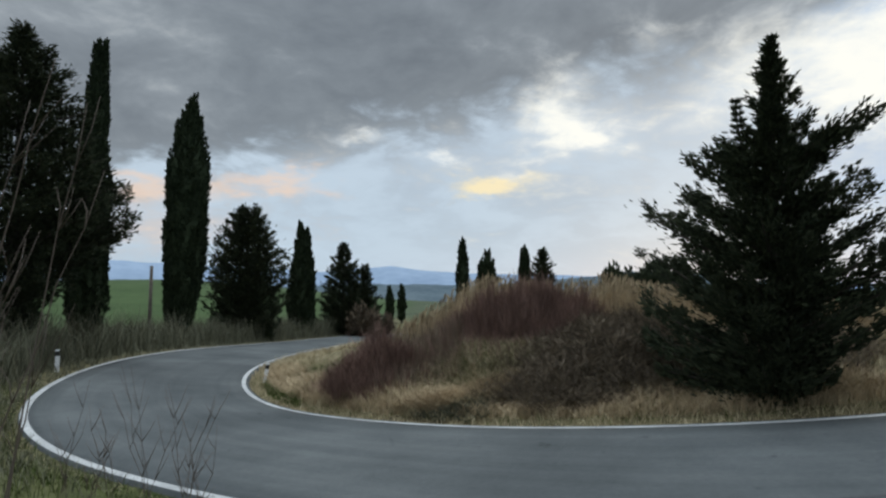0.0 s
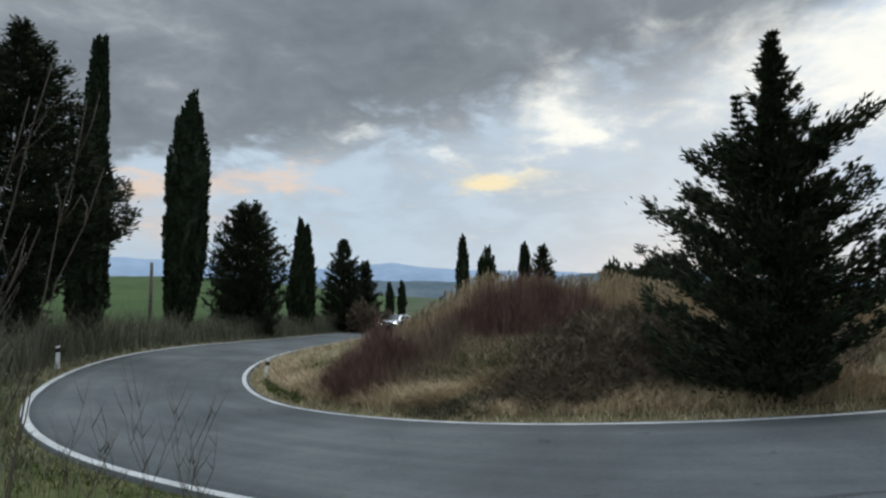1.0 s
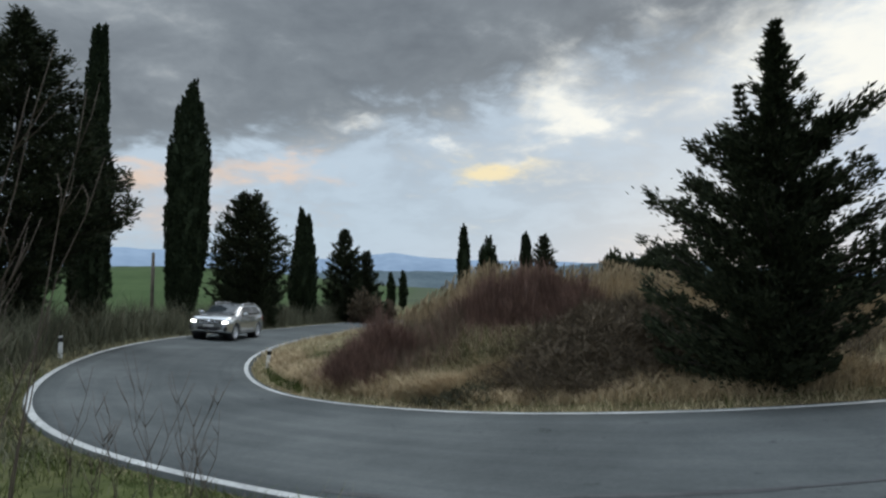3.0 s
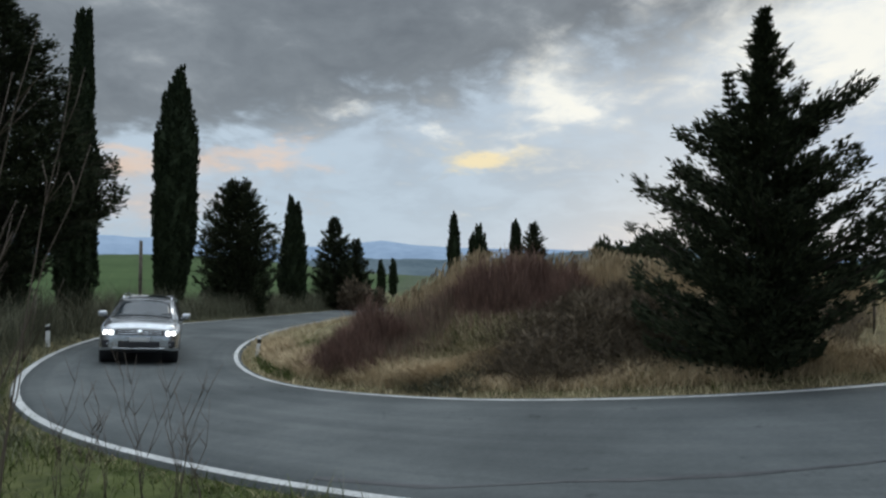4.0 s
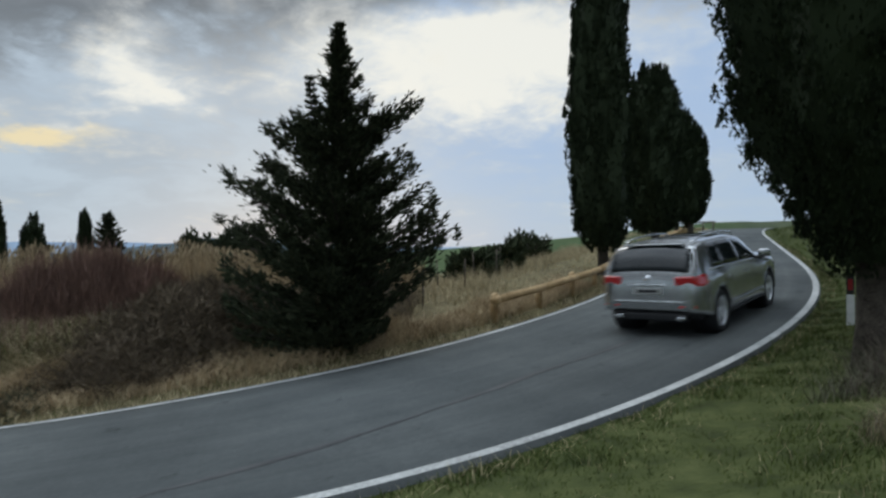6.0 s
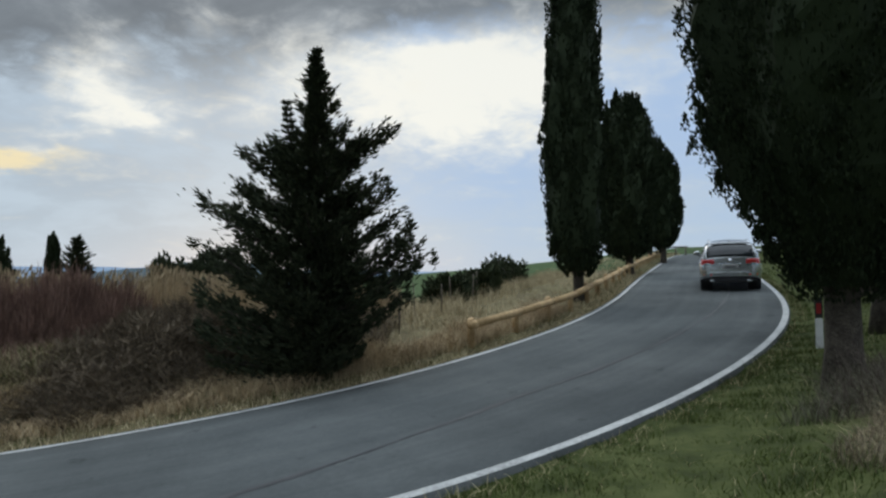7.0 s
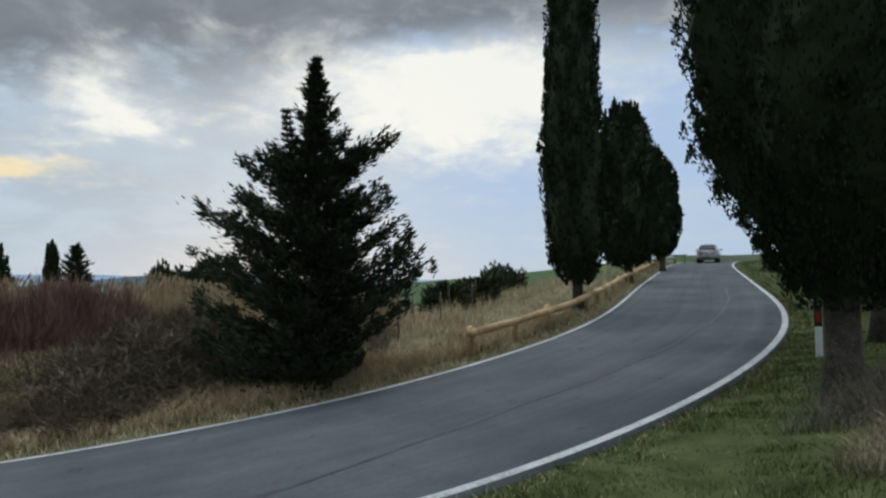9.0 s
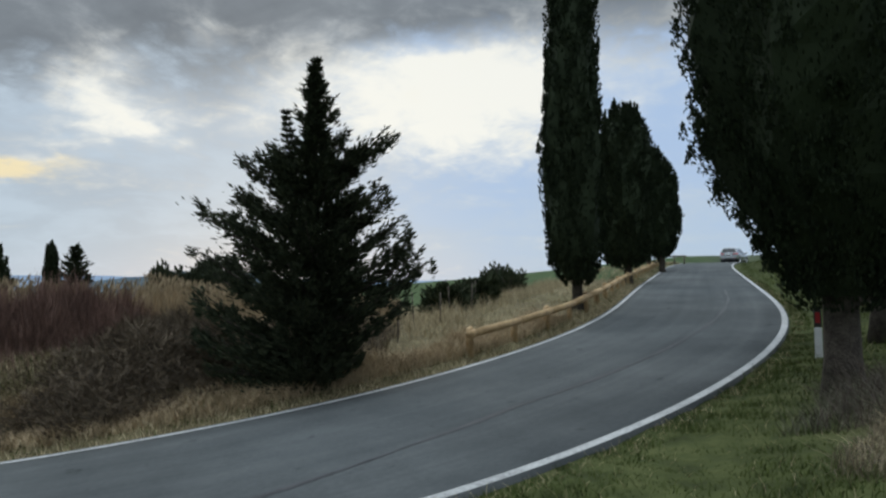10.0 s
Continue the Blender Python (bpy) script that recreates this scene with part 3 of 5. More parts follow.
def build_trees():
    # shaggy conifer inside the bend: a second leader and a long rising limb make it lopsided
    ahead = -40
    limbs = [(-2.15, 3.5), (-2.0, 3.3), (-2.2, 2.63), (-2.1, 2.4), (-2.2, 1.84), (-2.15, 1.16), (-1.95, 0.6), (-1.43, 3.63), (-1.5, 3.79), (-1.33, 4.28), (-1.06, 4.4), (-0.88, 4.63),
             (-0.3, 5.2), (-0.2, 5.65), (0.44, 5.2), (0.3, 5.45), (0.2, 5.75), (0.67, 4.82), (0.94, 4.6), (1.5, 4.81), (1.3, 4.6), (1.41, 3.53), (1.32, 3.82), (1.52, 3.16), (1.88, 2.84), (1.99, 2.63), (2.02, 2.32), (1.72, 1.68), (0.99, 1.16), (0.83, 0.68)]
    rng = random.Random(8)
    conifer((5.54, 10.22), 6.15, "dark green shaggy conifer beside the road bend", 3,
            ((0.2, 1.25), (0.6, 1.6), (1.2, 1.75), (1.8, 1.75), (2.6, 1.7), (3.4, 1.5), (3.8, 1.05), (4.3, 0.85), (4.6, 0.5), (5.0, 0.15), (5.5, 0.07), (6.15, 0.02)), 160, 360, 0.13,
            [(ahead + (180 if r < 0 else 0) + rng.uniform(-9, 9), h, abs(r)) for r, h in limbs] + [(ahead + (180 if r < 0 else 0) + rng.uniform(12, 28) * rng.choice((-1, 1)), h - 0.05, abs(r) * 0.97) for r, h in limbs if abs(r) > 0.8],
            spread=0.4, other=((0.2, 0.45), (0.7, 0.7), (1.2, 0.85), (1.7, 1.35), (2.4, 1.6), (2.8, 1.45), (3.2, 1.15), (3.6, 1.05), (4.2, 0.85), (4.6, 0.48), (5.0, 0.18), (5.5, 0.08), (6.15, 0.02)), face=ahead,
            leaders=((-0.54, 4.1, 5.25, 0.2), (0.06, 4.8, 6.22, 0.22)), vary=(0.55, 1.02), hang=0.055, heart=10)
    # left of the bend, along the outer edge
    def off(px, depth):
        return ((px - 784) / 1083 * depth, depth)
    cypress(off(319, 34), 14.1, 1.1, 1.15, "tall dark column cypress behind the road edge", 11, 22000, ((0, 0.25), (0.056, 0.65), (0.15, 0.82), (0.32, 0.93), (0.56, 0.98), (0.71, 0.95), (0.81, 0.7), (0.93, 0.3), (1, 0.02)), size=0.2, lean=(0.55, 0), tufts=170, tuft=(1.1, 0.17))
    cypress(off(149, 25), 13.3, 0.74, 1.1, "very tall slim dark column cypress by the road", 12, 18000, ((0, 0.4), (0.04, 0.8), (0.12, 1.0), (0.3, 0.98), (0.6, 0.72), (0.85, 0.44), (0.97, 0.3), (1, 0.1)), size=0.17, lean=(0.46, 0), tufts=170, tuft=(0.8, 0.1))
    conifer(off(26, 19.5), 11.3, "large dark conifer with spreading limbs beside the road", 14,
            ((1.5, 0.7), (2.0, 0.95), (3.0, 1.7), (4.3, 3.0), (5.2, 3.4), (6.2, 3.0), (7.5, 2.15), (8.5, 1.9), (9.8, 1.3), (10.6, 0.6), (11.3, 0.05)), 200, 300, 0.2, [(8, 5.2, 3.6), (-8, 5.6, 3.5), (0, 4.9, 3.5), (22, 5.4, 3.5), (-22, 5.1, 3.6), (12, 5.8, 3.4), (-3, 6.0, 3.3), (5, 4.5, 3.2), (-12, 4.2, 2.9), (15, 4.4, 3.0), (-16, 6.3, 3.1), (25, 6.0, 3.2), (6, 7.0, 2.7), (-10, 7.3, 2.5), (14, 7.8, 2.2), (-30, 4.8, 3.3), (30, 4.7, 3.3), (-14, 4.7, 3.3), (16, 6.1, 3.3), (4, 8.5, 2.1), (2, 9.85, 1.6), (0, 6.6, 2.9), (-6, 9.2, 1.5), (10, 10.5, 0.9)], droop=0.3, vary=(0.6, 1.12), hang=0.05)
    conifer(off(438, 43), 9.7, "broad bushy dark green roadside conifer", 15, ((0.3, 1.7), (1.4, 2.3), (3.0, 2.6), (5.0, 2.75), (6.9, 2.4), (8.3, 1.7), (9.2, 1.1), (9.6, 0.5)), 230, 190, 0.26, spread=0.6, vary=(0.7, 1.12), leaders=((0.5, 7.6, 9.75, 0.7), (-0.8, 7.0, 9.0, 0.7)))
    cypress(off(535, 52), 9.2, 1.15, 0.7, "short dark column cypress behind the road", 16, 6500, ((0, 0.5), (0.08, 0.85), (0.25, 1.0), (0.5, 0.88), (0.75, 0.6), (0.93, 0.36), (1, 0.1)), size=0.34, tufts=90, tuft=(1.0, 0.2))
    conifer(off(608, 58), 8.7, "dark green pointed conifer behind the road", 17, ((0.3, 2.0), (1.5, 2.4), (3.5, 2.2), (5.5, 1.5), (7.0, 1.05), (8.0, 0.5), (8.7, 0.1)), 130, 130, 0.34, spread=0.5, vary=(0.6, 1.25))
    conifer(off(646, 60), 7.0, "smaller dark green conifer behind the road", 18, ((0.3, 1.7), (1.5, 1.9), (3.5, 1.5), (5.3, 0.9), (7.0, 0.1)), 90, 90, 0.38, vary=(0.6, 1.2))
    # far trees past the mound
    for px, depth, h, r, s in ((819, 75, 11.5, 0.7, 21), (861, 78, 10.3, 1.4, 22), (928, 82, 10.5, 0.8, 23)):
        x, y = off(px, depth)
        cypress((x, y), h, r, 0.6, "distant dark cypress on the slope behind the mound", s, 3000, ((0, 0.6), (0.2, 1), (0.6, 0.9), (0.85, 0.55), (1, 0.1)), size=0.45, group="distant trees", tufts=60, tuft=(1.2, 0.2))
    conifer(off(960, 80), 9.4, "distant dark conifer behind the mound", 24, ((0.5, 1.8), (4, 2.3), (7.0, 1.6), (9.4, 0.1)), 90, 90, 0.5, group="distant trees")
    # up the hill on the inner side
    wall = ((0, 0.4), (0.03, 0.75), (0.09, 0.97), (0.3, 1.0), (0.5, 0.93), (0.7, 0.8), (0.9, 0.45), (1, 0.05))
    cypress((15.98, 12.26), 14.5, 0.95, 1.0, "tall dense column cypress behind the timber rail", 31, 34000, wall, 0.17, 0.12, tufts=260, tuft=(0.55, 0.11), flare=0.5)
    cypress((27.2, 17.65), 9.3, 1.36, 0.9, "dense dark cypress behind the timber rail", 32, 18000, ((0, 0.4), (0.08, 0.85), (0.3, 1), (0.75, 0.95), (0.86, 0.8), (0.93, 0.5), (1, 0.15)), 0.2, 0.18, tufts=150, tuft=(0.9, 0.17))
    cypress((38.9, 22.55), 8.5, 1.2, 1.2, "dark cypress near the crest of the road", 33, 11000, ((0, 0.3), (0.1, 0.85), (0.3, 1), (0.7, 0.92), (0.88, 0.6), (1, 0.1)), trunk=0.2, size=0.24, tufts=90, tuft=(1.0, 0.2))
    cypress((43.4, 26.3), 8.0, 1.05, 1.2, "dark cypress near the crest of the road", 34, 8000, trunk=0.2, size=0.26, tufts=80, tuft=(1.0, 0.2))
    # outer side, by the viewer
    cypress((8.93, 2.72), 13.5, 1.86, 1.3, "huge broad dark cypress on the grass verge", 41, 150000, ((0, 0.22), (0.01, 0.29), (0.04, 0.38), (0.07, 0.49), (0.106, 0.66), (0.2, 0.9), (0.3, 1.0), (0.5, 1.02), (0.8, 0.8), (1, 0.2)), 0.21, 0.062, flare=0.8, tufts=1800, tuft=(0.26, 0.11))
    cypress((13.3, 3.35), 12.5, 1.65, 1.3, "broad dark cypress on the grass verge", 42, 40000, ((0, 0.35), (0.04, 0.6), (0.14, 0.9), (0.4, 1.0), (0.8, 0.8), (1, 0.2)), 0.22, 0.11, flare=0.5, tufts=400, tuft=(0.5, 0.12))
    cypress((19.3, 5.2), 11.0, 1.5, 1.1, "dark cypress on the verge uphill", 43, 14000, ((0, 0.35), (0.06, 0.7), (0.2, 1.0), (0.6, 0.95), (0.85, 0.6), (1, 0.1)), 0.22, 0.2)


build_trees()


# ---- the car ----
def plain(name, color, rough=0.4, metal=0.0, coat=0.0, glow=0.0):
    m, t, b = material(name, rough, metal)
    p = place(t)
    v = noise_tex(t, p, 7.0, 3)
    lo, hi = tuple(c * 0.9 for c in color), tuple(min(c * 1.08, 1) for c in color)
    t.links.new(ramp(t, v, [(0.3, lo), (0.7, hi)]), b.inputs["Base Color"])
    b.inputs["Coat Weight"].default_value = coat
    b.inputs["Coat Roughness"].default_value = 0.06
    if glow:
        b.inputs["Emission Color"].default_value = (*color, 1)
        b.inputs["Emission Strength"].default_value = glow
    return m


SILVER = plain("silver_car_paint", (0.45, 0.46, 0.465), 0.24, 0.85, 0.5)
GLASS = plain("tinted_car_glass", (0.012, 0.016, 0.018), 0.04)
SCREEN = plain("windscreen_glass", (0.03, 0.036, 0.04), 0.04)
BLACK = plain("black_plastic", (0.018, 0.018, 0.02), 0.55)
RUBBER = plain("tyre_rubber", (0.02, 0.02, 0.021), 0.85)
CHROME = plain("chrome", (0.75, 0.76, 0.78), 0.12, 1.0)
ALLOY = plain("alloy_rim", (0.8, 0.81, 0.83), 0.35, 0.75)
REDLAMP = plain("red_lamp_lens", (0.36, 0.012, 0.014), 0.15, 0.0, 1.0, 0.12)
LAMP = plain("headlamp_lens", (0.6, 0.63, 0.65), 0.1, 0.3, 1.0)
BEAM = plain("headlamp_beam", (1.0, 0.98, 0.92), 0.2, 0.0, 0.0, 7.0)
PLATE = plain("number_plate", (0.42, 0.42, 0.41), 0.4)
SEAM = plain("panel_gap", (0.02, 0.02, 0.02), 0.8)

X_AXLE, WHEEL, TRACK = 1.475, 0.375, 0.815


def lerp(table):
    """Line through rows of (place along the car, value)."""
    k = np.array(table)
    return lambda x: np.interp(x, k[:, 0], k[:, 1])


# outlines along the car, x forward from the middle of the wheelbase
top_z = lerp([(-2.46, 0.62), (-2.445, 0.95), (-2.41, 1.1), (-2.36, 1.2), (-2.24, 1.405), (-2.12, 1.52), (-2.0, 1.595), (-1.6, 1.668), (-1.0, 1.676), (-0.4, 1.684), (0.1, 1.66), (0.42, 1.603), (0.7, 1.47), (1.0, 1.29), (1.24, 1.175), (1.3, 1.165), (1.7, 1.145), (2.0, 1.11), (2.2, 1.065), (2.3, 1.01), (2.35, 0.955), (2.38, 0.82), (2.4, 0.56)])
edge_z = lerp([(-2.46, 0.6), (-2.445, 0.93), (-2.41, 1.07), (-2.36, 1.16), (-2.24, 1.355), (-2.12, 1.46), (-2.0, 1.53), (-1.6, 1.596), (-1.0, 1.6), (-0.4, 1.608), (0.1, 1.585), (0.42, 1.532), (0.7, 1.404), (1.0, 1.224), (1.24, 1.12), (1.3, 1.12), (1.7, 1.105), (2.0, 1.075), (2.2, 1.03), (2.3, 0.975), (2.35, 0.92), (2.38, 0.79), (2.4, 0.55)])
edge_y = lerp([(-2.46, 0.66), (-2.33, 0.76), (-2.1, 0.72), (-1.6, 0.695), (-0.4, 0.69), (0.42, 0.665), (0.8, 0.7), (1.24, 0.775), (1.7, 0.79), (2.0, 0.77), (2.2, 0.73), (2.3, 0.69), (2.4, 0.6)])
belt_z = lerp([(-2.46, 0.58), (-2.445, 0.88), (-2.41, 1.02), (-2.34, 1.1), (-2.1, 1.125), (-1.4, 1.11), (0.0, 1.075), (1.0, 1.05), (1.3, 1.06), (1.7, 1.045), (2.0, 1.015), (2.2, 0.97), (2.3, 0.92), (2.35, 0.865), (2.38, 0.75), (2.4, 0.54)])
belt_y = lerp([(-2.46, 0.66), (-2.4, 0.76), (-2.3, 0.83), (-2.1, 0.875), (-1.5, 0.9), (0.0, 0.905), (1.0, 0.9), (1.5, 0.885), (1.9, 0.865), (2.15, 0.82), (2.3, 0.76), (2.4, 0.66)])
wide_y = lerp([(-2.46, 0.72), (-2.42, 0.8), (-2.3, 0.88), (-2.0, 0.94), (-1.45, 0.968), (-0.8, 0.945), (0.6, 0.945), (1.45, 0.968), (1.85, 0.945), (2.1, 0.91), (2.25, 0.86), (2.34, 0.8), (2.4, 0.7)])
sill_z = lerp([(-2.46, 0.5), (-2.4, 0.46), (-2.2, 0.42), (-1.95, 0.36), (-1.0, 0.29), (1.0, 0.29), (1.95, 0.33), (2.3, 0.37), (2.4, 0.41)])


def arch(x, r=0.445):
    z = 0.0
    for a in (-X_AXLE, X_AXLE):
        if abs(x - a) < r:
            z = max(z, WHEEL + 0.005 + math.sqrt(r * r - (x - a) ** 2))
    return z


def section(x):
    """Half outline of the body at x, from under the sill to the middle of the roof."""
    s0, b, w = float(sill_z(x)), float(belt_z(x)), float(wide_y(x))
    s = max(s0, min(arch(x), b - 0.13))
    by, ey, ez, tz = float(belt_y(x)), float(edge_y(x)), float(edge_z(x)), float(top_z(x))
    flare = 0.014 if arch(x, 0.53) else 0.0
    mid = max(0.62, s + 0.04) if b > 0.75 else (s + b) / 2
    pts = [(0.0, s0 + 0.12 if s <= s0 + 1e-6 else s), (w - 0.16, s), (w - 0.03 + flare, s), (w - 0.006 + flare, s + 0.025)]
    for f in (0.35, 0.7, 1.0):
        pts.append((w + flare * (1 - f) - 0.012 * (1 - f) * (f > 0), s + 0.025 + (max(mid, s + 0.05) - s - 0.025) * f))
    m = pts[-1][1]
    crease = m + (b - m) * 0.62
    pts += [(w - 0.004, m + (crease - m) * 0.6), (w - 0.012, crease), (w - 0.03, crease + (b - crease) * 0.45), (by, b)]
    for f in (0.06, 0.35, 0.7, 1.0):
        pts.append((by + (ey - by) * f + 0.022 * math.sin(math.pi * f) * (ez - b > 0.1), b + (ez - b) * f))
    for f in (0.9, 0.6, 0.3, 0.0):
        pts.append((ey * f, tz - (tz - ez) * f ** 2.4))
    return pts


def side_point(x, f, out=0.008):
    by, ey, ez, b = float(belt_y(x)), float(edge_y(x)), float(edge_z(x)), float(belt_z(x))
    return np.array((x, by + (ey - by) * f + 0.022 * math.sin(math.pi * f) + out, b + (ez - b) * f + out * 0.35))


def lower_point(x, z, out=0.006):
    """Point on the flank below the belt line."""
    pts = section(x)[2:11]
    ys, zs = [p[0] for p in pts], [p[1] for p in pts]
    return np.array((x, float(np.interp(z, zs, ys)) + out, z))


def grid_part(name, rows, mat, parent, mirror=False, label="", thick=0.0):
    """A sheet from rows of points, mirrored to the car's other side where asked."""
    rows = np.array(rows, float)
    if mirror:
        rows = rows * (1, -1, 1)
    n, c = rows.shape[:2]
    f = [(i * c + j, i * c + j + 1, (i + 1) * c + j + 1, (i + 1) * c + j) for i in range(n - 1) for j in range(c - 1)]
    ob = mesh_object(name, rows.reshape(-1, 3), f, mat, parent)
    if thick:
        s = ob.modifiers.new("thickness", "SOLIDIFY")
        s.thickness, s.offset = thick, 0
    return tagged(ob, label)


def rounded_box(name, size, at, mat, parent, bevel=0.03, turn=(0, 0, 0), label="", taper=None):
    bm = bmesh.new()
    bmesh.ops.create_cube(bm, size=1)
    bmesh.ops.scale(bm, vec=size, verts=bm.verts)
    if taper:
        for v in bm.verts:
            taper(v)
    bmesh.ops.bevel(bm, geom=bm.edges[:], offset=min(bevel, min(size) * 0.45), segments=3, profile=0.6, affect="EDGES")
    bmesh.ops.transform(bm, matrix=pose(*at, *turn), verts=bm.verts)
    return part(name, bm, mat, parent, label)


def lathe(name, outline, mat, parent, sides=40, label=""):
    """Turned round the y axis: outline of (y, r)."""
    a = np.linspace(0, 2 * np.pi, sides, endpoint=False)
    v = [(r * math.cos(t), y, r * math.sin(t)) for y, r in outline for t in a]
    n = len(outline)
    f = [(i * sides + j, i * sides + (j + 1) % sides, (i + 1) * sides + (j + 1) % sides, (i + 1) * sides + j) for i in range(n - 1) for j in range(sides)]
    return tagged(mesh_object(name, v, f, mat, parent), label)


def build_wheel(car, x, side):
    w = new("wheel")
    w.parent = car
    w.location = (x, side * TRACK, WHEEL)
    tagged(w, "alloy wheel with a black tyre")
    lathe("tyre", [(-0.1, 0.25), (-0.125, 0.275), (-0.13, 0.32), (-0.115, 0.36), (-0.08, 0.375), (0.08, 0.375), (0.115, 0.36), (0.13, 0.32), (0.125, 0.275), (0.1, 0.25)], RUBBER, w)
    o = side
    lathe("rim", [(o * 0.09, 0.262), (o * 0.118, 0.262), (o * 0.12, 0.25), (o * 0.1, 0.24), (o * 0.02, 0.225), (-o * 0.1, 0.23)], ALLOY, w)
    lathe("brake_disc", [(o * 0.0, 0.05), (o * 0.0, 0.17), (-o * 0.03, 0.17)], BLACK, w, 28)
    lathe("hub", [(o * 0.09, 0.0), (o * 0.09, 0.03), (o * 0.082, 0.06), (o * 0.04, 0.07)], ALLOY, w, 24)
    for k in range(5):
        for d in (-7, 7):
            a = radians(k * 72 + d)
            u, n = np.array((math.cos(a), 0, math.sin(a))), np.array((-math.sin(a), 0, math.cos(a)))
            v = []
            for r, h, y in ((0.05, 0.02, 0.08), (0.15, 0.014, 0.1), (0.25, 0.019, 0.105)):
                for s1, s2 in ((-1, -0.025), (1, -0.025), (1, 0), (-1, 0)):
                    v.append(u * r + n * h * s1 + np.array((0, o * (y + s2), 0)))
            f = [(i * 4 + j, i * 4 + (j + 1) % 4, i * 4 + 4 + (j + 1) % 4, i * 4 + 4 + j) for i in range(2) for j in range(4)]
            mesh_object("spoke", v, f, ALLOY, w, True)
    return w


def build_car():
    car = thing("car", (0, 0, 0), "silver metallic sport utility car with lit headlamps", "car")
    xs = sorted(set([round(v, 3) for v in list(np.linspace(-2.3, 2.2, 64)) + [-2.46, -2.445, -2.43, -2.4, -2.38, -2.35, -2.33, 2.24, 2.28, 2.3, 2.33, 2.35, 2.365, 2.38, 2.39, 2.4] + [s * X_AXLE + d for s in (-1, 1) for d in (-0.446, -0.444, -0.42, -0.39, 0.39, 0.42, 0.444, 0.446)]]))
    secs = [section(x) for x in xs]
    n = len(secs[0])
    v = [(x, y, z) for x, s in zip(xs, secs) for y, z in s] + [(x, -y, z) for x, s in zip(xs, secs) for y, z in s]
    half = len(xs) * n
    f = []
    for i in range(len(xs) - 1):
        for j in range(1, n - 1):
            a, b = i * n + j, (i + 1) * n + j
            f += [(a, b, b + 1, a + 1), (half + a + 1, half + b + 1, half + b, half + a)]
    for i, flip in ((0, 1), (len(xs) - 1, -1)):
        ring = [i * n + j for j in range(1, n)] + [half + i * n + j for j in range(n - 1, 0, -1)]
        f.append(tuple(ring[::flip]))
    bm = bmesh.new()
    vs = [bm.verts.new(p) for p in v]
    for q in f:
        bm.faces.new([vs[k] for k in q])
    bmesh.ops.remove_doubles(bm, verts=bm.verts[:], dist=0.0004)
    bmesh.ops.recalc_face_normals(bm, faces=bm.faces[:])
    part("body", bm, SILVER, car)
    # under side and inner arches
    rounded_box("underbody", (4.2, 1.6, 0.25), (0, 0, 0.42), BLACK, car, 0.06)
    for s in (-X_AXLE, X_AXLE):
        for o in (-1, 1):
            lathe("wheel_liner", [(o * 0.55, 0.0), (o * 0.55, 0.435), (o * 0.925, 0.435)], BLACK, car, 28).location = (s, 0, WHEEL)

    # side glass: front door, rear door, quarter light
    def pane(xa0, xa1, xb0, xb1, lo=0.1, hi=0.9):
        rows = []
        for u in np.linspace(0, 1, 9):
            rows.append([side_point((xa0 + (xa1 - xa0) * q) * (1 - u) + (xb0 + (xb1 - xb0) * q) * u, lo + (hi - lo) * q) for q in np.linspace(0, 1, 6)])
        return rows
    for m in (False, True):
        for x0, x1, x2, x3 in ((0.98, 0.3, -0.2, -0.22), (-0.24, -0.25, -1.17, -1.12), (-1.178, -1.128, -1.8, -1.54)):
            grid_part("side_window", pane(x0, x1, x2, x3), GLASS, car, m, "dark tinted side window", 0.004)
        grid_part("window_trim", [[side_point(x, 0.03, 0.012), side_point(x, 0.085, 0.012)] for x in np.linspace(1.02, -1.86, 24)], CHROME, car, m, "chrome strip under the side windows", 0.006)
        for x0, x1 in ((-0.17, -0.28), (-1.12, -1.18)):
            grid_part("window_pillar", [[side_point(x0, q, 0.013), side_point(x1, q, 0.013)] for q in np.linspace(0.1, 0.9, 6)], GLASS, car, m)
        o = -1 if m else 1
        for x0 in (1.0, -0.23, -1.17):
            lo = 0.36 if x0 != -1.17 else 0.8
            zz = np.linspace(lo, float(belt_z(x0)) - 0.01, 9)
            grid_part("door_gap", [[lower_point(x0, z, 0.002), lower_point(x0 + 0.009, z, 0.002)] for z in zz], SEAM, car, m)
        for x0 in (0.05, -0.98):
            c = lower_point(x0, 0.93, 0.02)
            rounded_box("door_handle", (0.2, 0.035, 0.03), (c[0], o * c[1], c[2]), SILVER, car, 0.012)
            # door is not hollowed here: a black slab paints the shade behind the handle
            c = lower_point(x0, 0.93, 0.0)
            rounded_box("handle_shade", (0.17, 0.012, 0.06), (c[0], o * c[1], c[2] - 0.008), BLACK, car, 0.006)
        grid_part("sill_trim", [[lower_point(x, 0.285, 0.012), lower_point(x, 0.31, 0.016), lower_point(x, 0.335, 0.012)] for x in np.linspace(-0.98, 0.98, 12)], BLACK, car, m, "black plastic sill strip", 0.01)
        grid_part("door_moulding", [[lower_point(x, 0.44, 0.004), lower_point(x, 0.47, 0.018), lower_point(x, 0.5, 0.004)] for x in np.linspace(-0.96, 0.96, 12)], SILVER, car, m, "", 0.006)
        # mirror on a black foot
        mir = rounded_box("wing_mirror", (0.14, 0.23, 0.165), (0.76, o * 1.06, 1.185), SILVER, car, 0.06, (0, 0, -o * 12))
        rounded_box("mirror_foot", (0.1, 0.16, 0.06), (0.78, o * 0.94, 1.1), BLACK, car, 0.02)
